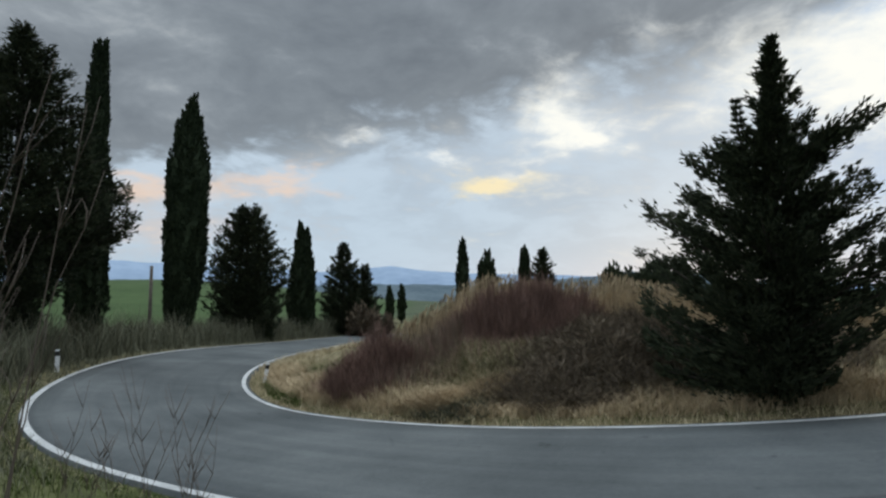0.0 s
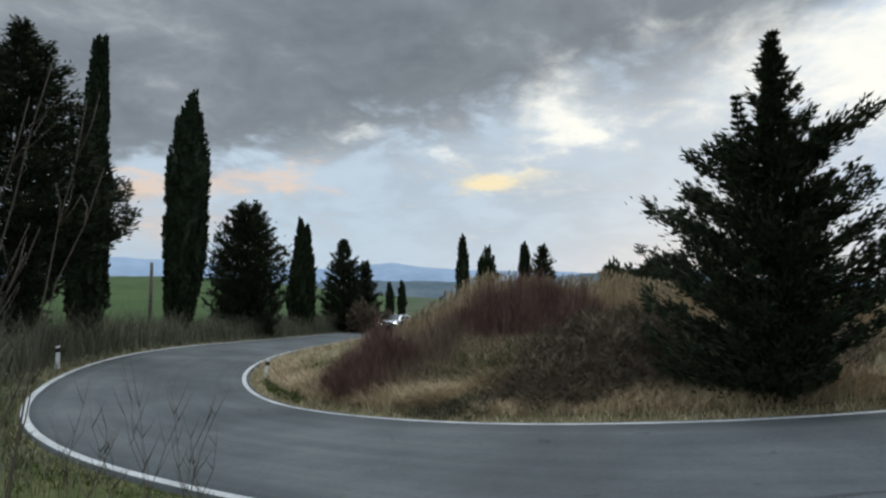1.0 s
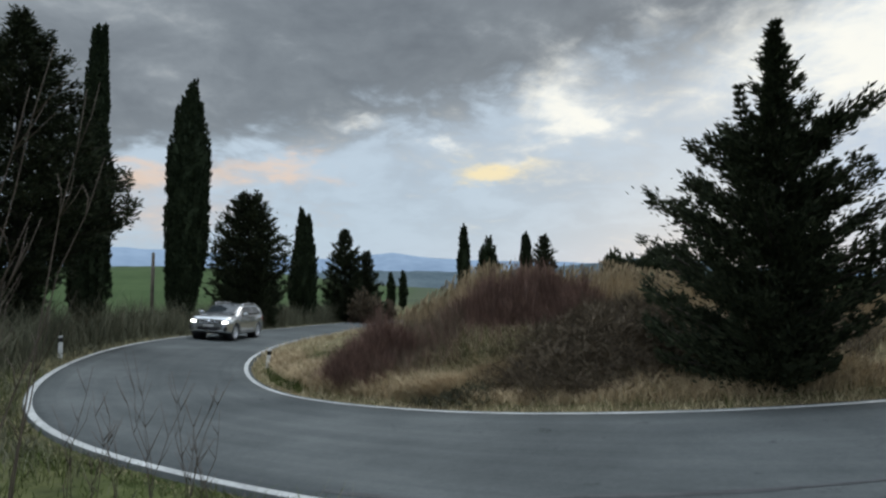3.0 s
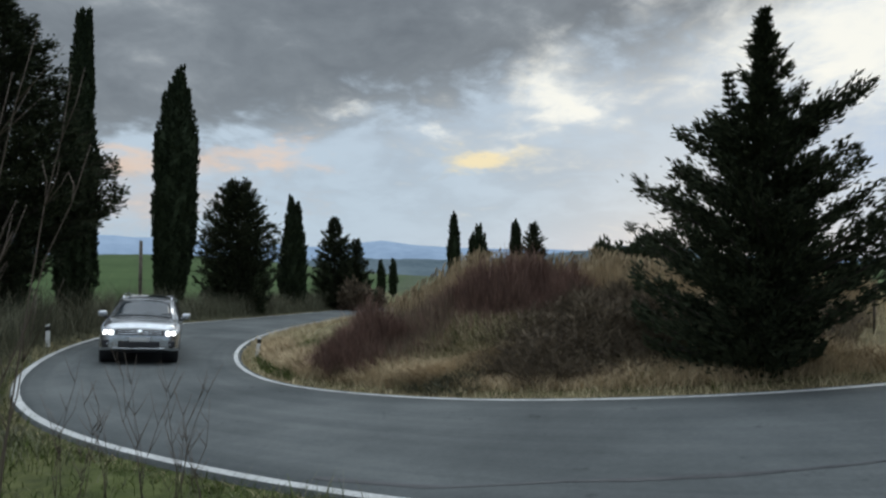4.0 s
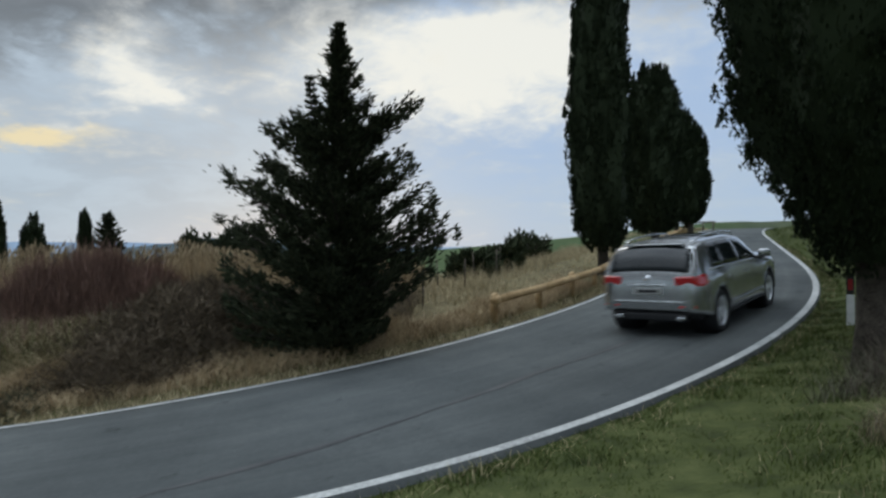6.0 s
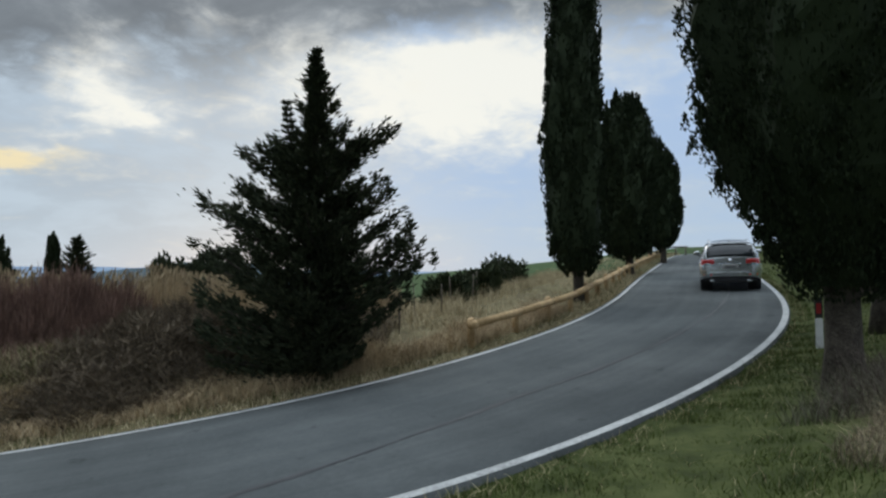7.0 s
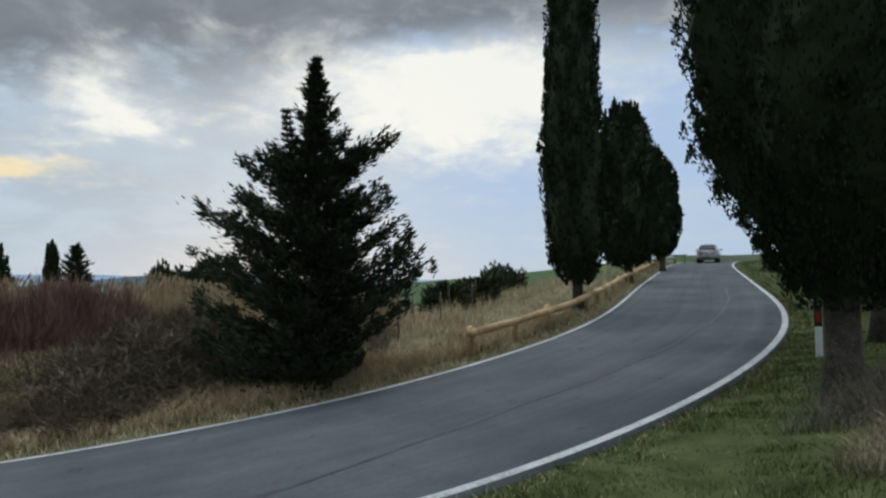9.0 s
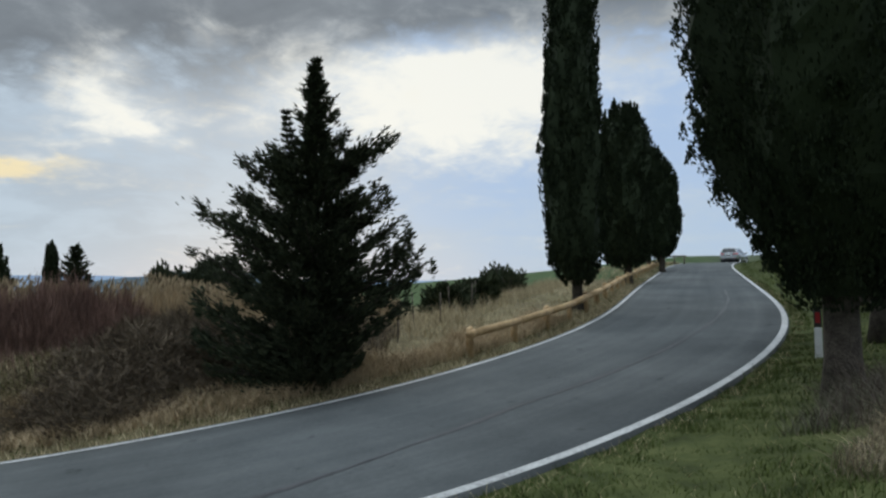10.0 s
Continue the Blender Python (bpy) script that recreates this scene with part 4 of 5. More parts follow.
        # roof rail
        tube("roof_rail", [(0.2, o * 0.62, 1.6), (0.08, o * 0.63, 1.665), (-0.5, o * 0.63, 1.7), (-1.3, o * 0.62, 1.69), (-1.75, o * 0.61, 1.65), (-1.88, o * 0.6, 1.585)], [0.018] * 6, CHROME, car, 10, "silver roof rail")
        # lamps
        rows = [[lower_point(x, z, 0.012) for z in np.linspace(lo, hi, 6)] for x, lo, hi in ((1.84, 0.9, 0.95), (1.93, 0.85, 0.965), (2.04, 0.82, 0.96), (2.15, 0.805, 0.945), (2.24, 0.795, 0.92), (2.31, 0.79, 0.88))]
        lamp = grid_part("headlamp", rows, LAMP, car, m, "clear headlamp", 0.01)
        for yb, r in ((0.66, 0.058), (0.78, 0.055)):
            front = 2.385 if yb < 0.7 else 2.335
            bm = bmesh.new()
            bmesh.ops.create_cone(bm, cap_ends=True, segments=18, radius1=r, radius2=r * 0.9, depth=0.02)
            bmesh.ops.transform(bm, matrix=pose(front, o * yb, 0.825, 0, 90, 0), verts=bm.verts)
            part("headlamp_beam", bm, BEAM, lamp, "lit white headlamp")
        rows = [[lower_point(x, z, 0.01) for z in np.linspace(lo, hi, 6)] for x, lo, hi in ((-2.06, 0.95, 1.07), (-2.12, 0.91, 1.09), (-2.22, 0.9, 1.09), (-2.3, 0.9, 1.08), (-2.39, 0.92, 1.03))]
        grid_part("tail_lamp", rows, REDLAMP, car, m, "red tail lamp", 0.012)
        rounded_box("tail_lamp_inner", (0.07, 0.32, 0.15), (-2.415, o * 0.64, 1.0), REDLAMP, car, 0.03, (0, -12, -o * 14), "red tail lamp")
        rounded_box("rear_reflector", (0.03, 0.28, 0.035), (-2.43, o * 0.68, 0.56), REDLAMP, car, 0.012, (0, 0, -o * 14))
        rounded_box("exhaust_tip", (0.12, 0.14, 0.06), (-2.4, o * 0.55, 0.36), CHROME, car, 0.02)
        rounded_box("fog_vent", (0.1, 0.36, 0.19), (2.33, o * 0.67, 0.55), BLACK, car, 0.03, (0, 0, -o * 28), "black lower vent")
        bm = bmesh.new()
        bmesh.ops.create_uvsphere(bm, u_segments=12, v_segments=8, radius=0.04)
        bmesh.ops.translate(bm, vec=(2.385, o * 0.74, 0.55), verts=bm.verts)
        part("fog_lamp", bm, LAMP, car)

    def sheet(x0, x1, inset, out, rows=10):
        res = []
        for x in np.linspace(x0, x1, rows):
            e, tz, ez = float(edge_y(x)) - inset, float(top_z(x)), float(edge_z(x))
            res.append([(x + out * 0.6, e * s, tz - (tz - ez) * abs(s * e / float(edge_y(x))) ** 2.4 + out) for s in np.linspace(-1, 1, 13)])
        return res
    grid_part("windscreen", sheet(1.2, 0.46, 0.055, 0.012), SCREEN, car, False, "windscreen reflecting the sky", 0.004)
    rear = [[(x - 0.012, y, z + 0.006) for x, y, z in row] for row in sheet(-2.38, -2.05, 0.03, 0.0, 9)]
    grid_part("rear_window", rear, GLASS, car, False, "dark tinted rear window", 0.004)
    grid_part("sunroof", sheet(0.25, -0.9, 0.16, 0.006, 8), GLASS, car, False, "dark glass roof panel", 0.004)
    rounded_box("roof_spoiler", (0.2, 1.12, 0.03), (-2.0, 0, 1.608), SILVER, car, 0.014, (0, -8, 0))
    for y in (-0.3, 0.25):
        tube("wiper", [(1.2, y, 1.175), (1.05, y + 0.3, 1.28), (1.02, y + 0.55, 1.285)], [0.01, 0.008, 0.006], BLACK, car, 6)
    # front
    rounded_box("grille", (0.07, 1.12, 0.15), (2.352, 0, 0.835), BLACK, car, 0.03, (0, -14, 0), "black grille with chrome bars")
    for z in (0.805, 0.865):
        rounded_box("grille_bar", (0.03, 1.04, 0.02), (2.392 - (z - 0.8) * 0.35, 0, z), CHROME, car, 0.008)
    rounded_box("lower_intake", (0.06, 0.96, 0.17), (2.39, 0, 0.54), BLACK, car, 0.03, (0, 0, 0), "black lower intake")
    rounded_box("bumper_lip", (0.08, 1.2, 0.05), (2.375, 0, 0.43), SILVER, car, 0.02)
    rounded_box("front_plate", (0.02, 0.46, 0.1), (2.425, 0, 0.66), PLATE, car, 0.008, (0, -4, 0), "white number plate")
    bm = bmesh.new()
    bmesh.ops.create_cone(bm, cap_ends=True, segments=28, radius1=0.075, radius2=0.068, depth=0.03)
    bmesh.ops.transform(bm, matrix=pose(2.405, 0, 0.84, 0, 78, 0), verts=bm.verts)
    part("badge", bm, CHROME, car, "round chrome badge")
    # rear
    rounded_box("rear_plate", (0.02, 0.5, 0.11), (-2.458, 0, 0.82), PLATE, car, 0.008, (0, 5, 0), "white number plate")
    rounded_box("rear_plate_characters", (0.006, 0.36, 0.05), (-2.471, 0, 0.82), BLACK, car, 0.002, (0, 5, 0))
    rounded_box("tailgate_strip", (0.02, 0.7, 0.025), (-2.45, 0, 0.92), CHROME, car, 0.006)
    rounded_box("rear_diffuser", (0.1, 1.3, 0.14), (-2.38, 0, 0.37), BLACK, car, 0.04)
    rounded_box("bumper_step", (0.05, 1.25, 0.05), (-2.45, 0, 0.63), SILVER, car, 0.02)
    bm = bmesh.new()
    bmesh.ops.create_cone(bm, cap_ends=True, segments=24, radius1=0.06, radius2=0.055, depth=0.02)
    bmesh.ops.transform(bm, matrix=pose(-2.42, 0, 1.04, 0, -70, 0), verts=bm.verts)
    part("badge", bm, CHROME, car, "round chrome badge")
    rounded_box("roof_aerial", (0.12, 0.03, 0.05), (-1.75, 0, 1.685), BLACK, car, 0.014)
    # short overhangs before and behind the wheels
    for ob in car.children_recursive:
        if ob.type == "MESH" and not any(ob.location):
            for v in ob.data.vertices:
                if v.co.x > 1.95:
                    v.co.x = 1.95 + (v.co.x - 1.95) * 0.86
                elif v.co.x < -1.95:
                    v.co.x = -1.95 + (v.co.x + 1.95) * 0.89
    wheels = [build_wheel(car, x, o) for x in (X_AXLE, -X_AXLE) for o in (1, -1)]
    return car, wheels


CAR, WHEELS = build_car()


# ---- roadside things ----
WHITE = mottled("white_post_plastic", (0.55, 0.55, 0.54), (0.72, 0.72, 0.7), 6, 60, 0.5, relief=0.1)
REDBAND = mottled("red_reflector", (0.2, 0.012, 0.012), (0.3, 0.02, 0.02), 9, 60, 0.3, relief=0.1)
DARKBAND = mottled("black_post_band", (0.012, 0.012, 0.012), (0.03, 0.03, 0.03), 9, 60, 0.5, relief=0.1)
STAIN = mottled("tyre_mark", (0.045, 0.046, 0.048), (0.075, 0.076, 0.078), 3, 60, 0.7, relief=0.2)
# distance haze painted as base colour: pale blue far off, grey-blue nearer
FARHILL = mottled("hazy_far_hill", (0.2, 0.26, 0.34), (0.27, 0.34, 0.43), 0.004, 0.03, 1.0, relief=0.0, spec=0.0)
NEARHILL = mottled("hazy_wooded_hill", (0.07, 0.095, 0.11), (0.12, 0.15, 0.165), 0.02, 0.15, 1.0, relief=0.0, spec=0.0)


def delineator(at, height, face, label, red=True, lean=0):
    x, y = at
    t = thing("delineator_post", (x, y, ground_at(x, y) - 0.05), label, "roadside post", "delineator posts")
    t.rotation_euler = (0, radians(lean), radians(face))
    h = height + 0.05

    def slab(name, z0, z1, mat, grow=0.0, cut=0.0):
        bm = bmesh.new()
        o = [(-0.06 - grow, -0.035 - grow), (0.06 + grow, -0.035 - grow), (0.045 + grow, 0.035 + grow), (-0.045 - grow, 0.035 + grow)]
        lo = [bm.verts.new((px, py, z0 + cut * (px > 0))) for px, py in o]
        hi = [bm.verts.new((px, py, z1 + cut * (px > 0))) for px, py in o]
        bm.faces.new(lo[::-1]), bm.faces.new(hi)
        for k in range(4):
            bm.faces.new((lo[k], lo[(k + 1) % 4], hi[(k + 1) % 4], hi[k]))
        bmesh.ops.bevel(bm, geom=bm.edges[:], offset=0.006, segments=2, affect="EDGES")
        part(name, bm, mat, t, "", False)
    k = 0.62 if red else 0.74
    slab("shaft", 0, h * k, WHITE)
    slab("band", h * k, h * 0.93, DARKBAND, 0.001, 0.02)
    slab("cap", h * 0.93, h, WHITE if not red else DARKBAND, 0.0, 0.02)
    if red:
        bm = bmesh.new()
        bmesh.ops.create_cube(bm, size=1)
        bmesh.ops.scale(bm, vec=(0.07, 0.01, h * 0.2), verts=bm.verts)
        bmesh.ops.translate(bm, vec=(0, -0.039, h * 0.81), verts=bm.verts)
        bmesh.ops.bevel(bm, geom=bm.edges[:], offset=0.003, segments=1, affect="EDGES")
        part("reflector", bm, REDBAND, t, "dark red reflector", False)


delineator((12.04, 4.03), 0.88, -68, "white delineator post with a dark red reflector")
delineator((-11.5, 18.4), 0.66, 30, "white delineator post with a black band at the bend", False)
delineator((-5.55, 19.2), 0.62, 25, "leaning white delineator post inside the bend", False, 8)
delineator((-10.3, 63.5), 0.7, 0, "far white delineator post beside the road", False)


def on_way(s, d):
    """Place at a distance along the road and from its centre line, on the ground."""
    x, y = (float(np.interp(s, ARC, WAY[:, k]) + np.interp(s, ARC, NOR[:, k]) * d) for k in range(2))
    return x, y, ground_at(x, y)


def guardrail():
    """Round timber posts with a timber rail on the road side."""
    i, d = beside(np.array([9.13]), np.array([10.04]))
    s0 = float(ARC[i[0]])
    base = on_way(s0, -HALF - 0.75)
    t = thing("timber_guardrail", base, "low round timber guardrail along the uphill road", "guardrail")
    rng = random.Random(5)
    stations = list(np.arange(s0, 151, 2.05))
    tops = []
    for k, s in enumerate(stations):
        x, y, z = on_way(s, -HALF - 0.75)
        p = Vector((x, y, z)) - Vector(base)
        r = 0.085 + rng.uniform(-0.008, 0.008)
        h = 0.6 if k % 2 == 0 else 0.5
        tube("post", [p + Vector((0, 0, -0.15)), p + Vector((0, 0, h * 0.5)), p + Vector((rng.uniform(-0.02, 0.02), 0, h - 0.02)), p + Vector((0, 0, h))], [r, r * 0.97, r * 0.95, r * 0.7], WOOD, t, 12)
        x, y, z = on_way(s, -HALF - 0.6)
        tops.append(Vector((x, y, on_way(s, -HALF - 0.75)[2] + 0.49)) - Vector(base))
    tops.insert(0, tops[0] + (tops[0] - tops[1]) * 0.12)
    for a, b in zip(tops[:-1], tops[1:]):
        e = (b - a).normalized() * 0.006
        r = 0.092 + rng.uniform(-0.005, 0.005)
        tube("rail", [a + e, a.lerp(b, 0.5) + Vector((0, 0, rng.uniform(-0.012, 0.012))), b - e], [r, r * 1.02, r], WOOD, t, 12)


guardrail()


def far_fence():
    x, y, z = on_way(153.5, -HALF - 0.9)
    t = thing("timber_fence", (x, y, z), "short dark timber fence at the crest of the road", "fence")
    u = Vector((0.83, -0.55, 0))
    for k in range(3):
        tube("post", [u * (k * 0.95) + Vector((0, 0, -0.2)), u * (k * 0.95) + Vector((0, 0, 0.85))], [0.07, 0.065], GREYWOOD, t, 8)
    tube("rail", [u * -0.2 + Vector((0, 0, 0.75)), u * 2.1 + Vector((0, 0, 0.78))], [0.06, 0.06], GREYWOOD, t, 8)


far_fence()


def stake(at, height, lean, name="fence_stake", label="thin grey wooden fence stake in dry grass", r=0.022):
    x, y = at
    t = thing(name, (x, y, ground_at(x, y)), label, "stake" if name == "fence_stake" else "pole", "fence stakes" if name == "fence_stake" else "")
    tube("shaft", [(0, 0, -0.2), (lean * 0.5, 0, height * 0.5), (lean, 0.01, height)], [r, r * 0.95, r * 0.8], GREYWOOD, t, 8)
    return t


for at, h, l in (((8.59, 11.86), 0.95, 0.02), ((10.4, 13.6), 1.0, -0.05), ((11.1, 13.3), 0.9, 0.04), ((13.33, 14.4), 1.0, 0.06), ((13.1, 15.2), 1.0, -0.03), ((15.2, 16.2), 1.0, 0.02)):
    stake(at, h, l)
stake((-17.2, 36.0), 4.9, 0.06, "wooden_pole", "bare wooden pole standing in the roadside brush", 0.11)


def bush(at, radius, height, mat, n, seed, label, size=0.22, category="bush", lift=0.0, squash=1.0, z=None, group=""):
    """A leafy or twiggy bush: stems from the ground, and sprays in uneven clumps."""
    rng = np.random.default_rng(seed)
    x, y = at
    t = thing("bush", (x, y, ground_at(x, y) if z is None else z), label, category, group)
    for k in range(6):
        a = k * 1.05 + seed
        e = np.array((math.cos(a), math.sin(a), 0)) * radius * 0.5
        tube("stem", [(0, 0, -0.1), e * 0.5 + (0, 0, height * 0.4), e + (0, 0, height * 0.75)], [0.05, 0.03, 0.012], BARK, t, 5)
    c = rng.normal(0, 1, (26, 3))
    c = unit(c) * rng.uniform(0.25, 0.8, (26, 1))
    c[:, 2] = np.abs(c[:, 2])
    i = rng.integers(0, 26, n)
    p = c[i] + unit(rng.normal(0, 1, (n, 3))) * (rng.uniform(0.1, 0.36, (n, 1)))
    p = p * (radius, radius * squash, height * 0.9) + (0, 0, lift + height * 0.12)
    p[:, 2] = np.maximum(p[:, 2], 0.05)
    way = unit(p - (0, 0, height * 0.25)) * 0.8 + (0, 0, 0.6) + rng.normal(0, 0.4, (n, 3))
    l = size * rng.uniform(0.6, 1.4, n)
    sprays("crown", p, way, l, l * rng.uniform(0.25, 0.45, n), mat, t, seed)
    return t


def away(yaw, px, depth):
    """Plan position for a bearing given by a view's yaw and a lateral offset."""
    a = radians(yaw)
    l = (px - 784) / 1083 * depth
    return (math.cos(a) * l - math.sin(a) * depth, math.sin(a) * l + math.cos(a) * depth)


DARKLEAF = leafy("dark_hedge_leaf", (0.03, 0.043, 0.022), (0.09, 0.105, 0.055))
bush(away(-40.2, 881, 31), 0.9, 2.2, DARKLEAF, 2600, 51, "round dark green bush at the edge of the field")
bush(away(-40.2, 905, 30), 1.1, 1.35, DARKLEAF, 2200, 52, "low dark green bush beside the field")
bush(away(-40.2, 842, 23), 1.0, 1.2, DARKLEAF, 3400, 53, "low spreading dark bush in dry grass")
bush(away(-40.2, 796, 21), 1.0, 1.15, DARKLEAF, 3000, 54, "low dark bush in dry grass")
bush((-7.6, 57.0), 2.1, 3.3, BRAMBLE, 2600, 55, "reddish bare shrub beside the far road", 0.4)
bush((-6.2, 64.0), 1.6, 2.4, BRAMBLE, 1600, 56, "brown bare shrub beside the far road", 0.4)
for k, (px, r, h) in enumerate(((1085, 3.2, 4.2), (1125, 3.6, 5.2), (1160, 4.2, 6.5), (1200, 4.5, 6.0))):
    x, y = away(0, px, 130 + 4 * k)
    bush((x, y), r, h + 3.2, CONIFER, 1400, 60 + k, "distant dark tree clump on the skyline", 1.1, "tree", group="distant trees")
for px, h in ((690, 5.4), (711, 5.6)):
    x, y = away(0, px, 95)
    cypress((x, y), h, 0.55, 0.4, "small distant cypress in the valley", px, 700, size=0.5, group="distant trees")


def bare_shrub():
    """Leafless shrub of long thin rods close to the viewer."""
    rng = random.Random(8)
    x, y = -4.05, 5.0
    t = thing("bare_shrub", (x, y, ground_at(x, y)), "leafless shrub of long thin brown rods on the bank", "shrub")
    for k in range(26):
        a = rng.uniform(-0.5, 0.75)
        tall = rng.uniform(1.8, 4.3)
        bend = rng.uniform(-0.3, 0.9)
        b = Vector((rng.uniform(-0.5, 0.4), rng.uniform(-0.3, 0.3), 0))
        pts = [b + Vector((a * tall * 0.42 * u + bend * 0.3 * u * u + rng.uniform(-0.02, 0.02), rng.uniform(-0.03, 0.03) + 0.12 * u * a, tall * u)) for u in np.linspace(0, 1, 8)]
        rod = tube("rod", pts, np.linspace(0.01, 0.0025, 8), TWIG, t, 5)
        for q in range(rng.randint(1, 4)):
            i = rng.randint(3, 6)
            d = Vector((rng.uniform(-0.5, 0.6), rng.uniform(-0.2, 0.2), rng.uniform(0.5, 1.0))) * rng.uniform(0.3, 0.8)
            tube("twig", [pts[i], pts[i] + d * 0.5 + Vector((0.03, 0, 0.02)), pts[i] + d], [0.006, 0.0045, 0.002], TWIG, rod, 4)


bare_shrub()


def weed(at, height, seed, rods=5):
    rng = random.Random(seed)
    x, y = at
    t = thing("dry_weed", (x, y, ground_at(x, y)), "tall dry branching weed stalks beside the road", "weed", "dry weeds by the bend")
    for k in range(rods):
        l = rng.uniform(-0.28, 0.34)
        tall = height * rng.uniform(0.7, 1.05)
        pts = [Vector((rng.uniform(-0.04, 0.04) + l * u * u * tall, rng.uniform(-0.02, 0.02), tall * u)) for u in np.linspace(0, 1, 6)]
        rod = tube("stalk", pts, np.linspace(0.006, 0.0018, 6), TWIG, t, 4)
        for q in range(4):
            i = rng.randint(2, 4)
            d = Vector((rng.choice((-1, 1)) * rng.uniform(0.15, 0.5), rng.uniform(-0.2, 0.2), rng.uniform(0.5, 0.9))) * height * rng.uniform(0.12, 0.3)
            tube("side_stalk", [pts[i], pts[i] + d * 0.5, pts[i] + d + Vector((0, 0, 0.03))], [0.004, 0.003, 0.0015], TWIG, rod, 4)


for at, h, s, r in (((-2.85, 6.0), 1.55, 1, 4), ((-2.45, 5.9), 1.35, 2, 5), ((-3.3, 6.2), 1.35, 3, 3), ((-3.9, 6.4), 1.45, 4, 3), ((-2.15, 5.6), 1.15, 5, 3), ((-3.1, 5.4), 1.0, 6, 3)):
    weed(at, h, s, r)


def far_hills():
    """Hazy ridges at the edge of the land; the haze is put into their colours."""
    def hill(name, dist, points, mat, label, seed):
        az = np.linspace(points[0][0], points[-1][0], 160)
        k = np.array(points)
        el = np.interp(az, k[:, 0], k[:, 1]) + 0.03 * np.sin(az * 1.3 + seed) + 0.015 * np.sin(az * 6.1) + 0.02 * np.sin(az * 15.0 + seed)
        rows = []
        for f in np.linspace(0, 1, 7):
            d = dist * (1 + 0.25 * f)
            z = np.tan(np.radians(-3 + (el + 3) * f ** 0.7)) * d
            rows.append(np.c_[np.sin(np.radians(az)) * d, np.cos(np.radians(az)) * d, z])
        v = np.stack(rows)
        n, c = v.shape[:2]
        i = (np.arange(n - 1)[:, None] * c + np.arange(c - 1)[None, :]).ravel()
        tagged(quick(name, v.reshape(-1, 3), np.c_[i, i + 1, i + c + 1, i + c], mat), label, "hill", kind="structure")
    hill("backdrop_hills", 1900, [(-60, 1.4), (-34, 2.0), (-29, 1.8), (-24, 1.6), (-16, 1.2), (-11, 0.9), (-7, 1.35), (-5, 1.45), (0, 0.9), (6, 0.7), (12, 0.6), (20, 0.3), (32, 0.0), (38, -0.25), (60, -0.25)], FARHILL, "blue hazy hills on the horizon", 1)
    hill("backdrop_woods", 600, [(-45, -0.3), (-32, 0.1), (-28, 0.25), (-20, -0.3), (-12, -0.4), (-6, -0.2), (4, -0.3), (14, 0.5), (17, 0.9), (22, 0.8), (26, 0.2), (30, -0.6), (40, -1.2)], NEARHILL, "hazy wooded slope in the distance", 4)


far_hills()


def tyre_mark(name, table, wide, label):
    k = np.array(table)
    s = np.linspace(k[0, 0], k[-1, 0], 90)
    d = np.interp(s, k[:, 0], k[:, 1])
    w = wide * (0.75 + 0.3 * np.sin(s * 2.1) + 0.15 * np.sin(s * 7.0))
    x, y, z, b = (np.interp(s, ARC, WAY[:, c]) for c in range(4))
    nx, ny = (np.interp(s, ARC, NOR[:, c]) for c in range(2))
    v = np.stack([np.c_[x + nx * (d + e * w), y + ny * (d + e * w), z + b * (d + e * w) + 0.005] for e in (-0.5, 0.5)], 1).reshape(-1, 3)
    i = np.arange(len(s) - 1) * 2
    tagged(quick(name, v, np.c_[i, i + 1, i + 3, i + 2], STAIN), label, "road marking", kind="structure")


tyre_mark("tyre_mark", [(96.0, 2.1), (97.3, 1.95), (98.3, 1.5), (99.7, 1.15), (101.3, 0.73), (103.2, 0.45), (106.7, 0.5), (109.7, 0.58), (113.5, 0.8), (117.7, 1.05), (122, 1.1)], 0.1, "dark tyre mark on the asphalt")


# ---- grass, reeds and brush ----
RNG = np.random.default_rng(77)


def stuff(ob, label, category):
    return tagged(ob, label, category, kind="stuff")


def strip(s0, s1, a0, a1, n, side):
    """Random places beside the road, by distance along it and from its edge."""
    s, a = RNG.uniform(s0, s1, n), RNG.uniform(a0, a1, n)
    d = side * (HALF + a)
    x = np.interp(s, ARC, WAY[:, 0]) + np.interp(s, ARC, NOR[:, 0]) * d
    y = np.interp(s, ARC, WAY[:, 1]) + np.interp(s, ARC, NOR[:, 1]) * d
    ok = np.abs(beside(x, y)[1]) > HALF + 0.1
    return np.c_[x, y, land(x, y)][ok]


def patch(x0, x1, y0, y1, n, keep=None):
    x, y = RNG.uniform(x0, x1, n), RNG.uniform(y0, y1, n)
    d = beside(x, y)[1]
    ok = np.abs(d) > HALF + 0.06
    if keep is not None:
        ok &= keep(x, y, d)
    x, y = x[ok], y[ok]
    return np.c_[x, y, land(x, y)]


def clumped(x, y, k=2.3):
    return RNG.uniform(0, 1, x.shape) < 0.55 + 0.5 * wave(x, y, k) * 0.7 + 0.35 * wave(x, y, k * 2.7)


def grow(name, p, lo, hi, lean, wide, mat, label, category, curl=0.5, tall=None):
    n = len(p)
    h = RNG.uniform(lo, hi, n) * (0.75 + 0.35 * (wave(p[:, 0], p[:, 1], 2.1) + 0.4)) if tall is None else tall
    h = np.maximum(h, lo * 0.6)
    l = RNG.normal(0, 1, (n, 2)) * (h * lean)[:, None]
    return stuff(blades(name, p - (0, 0, 0.02), h, l, wide * RNG.uniform(0.6, 1.4, n), mat, None, int(RNG.integers(1e6)), curl), label, category)


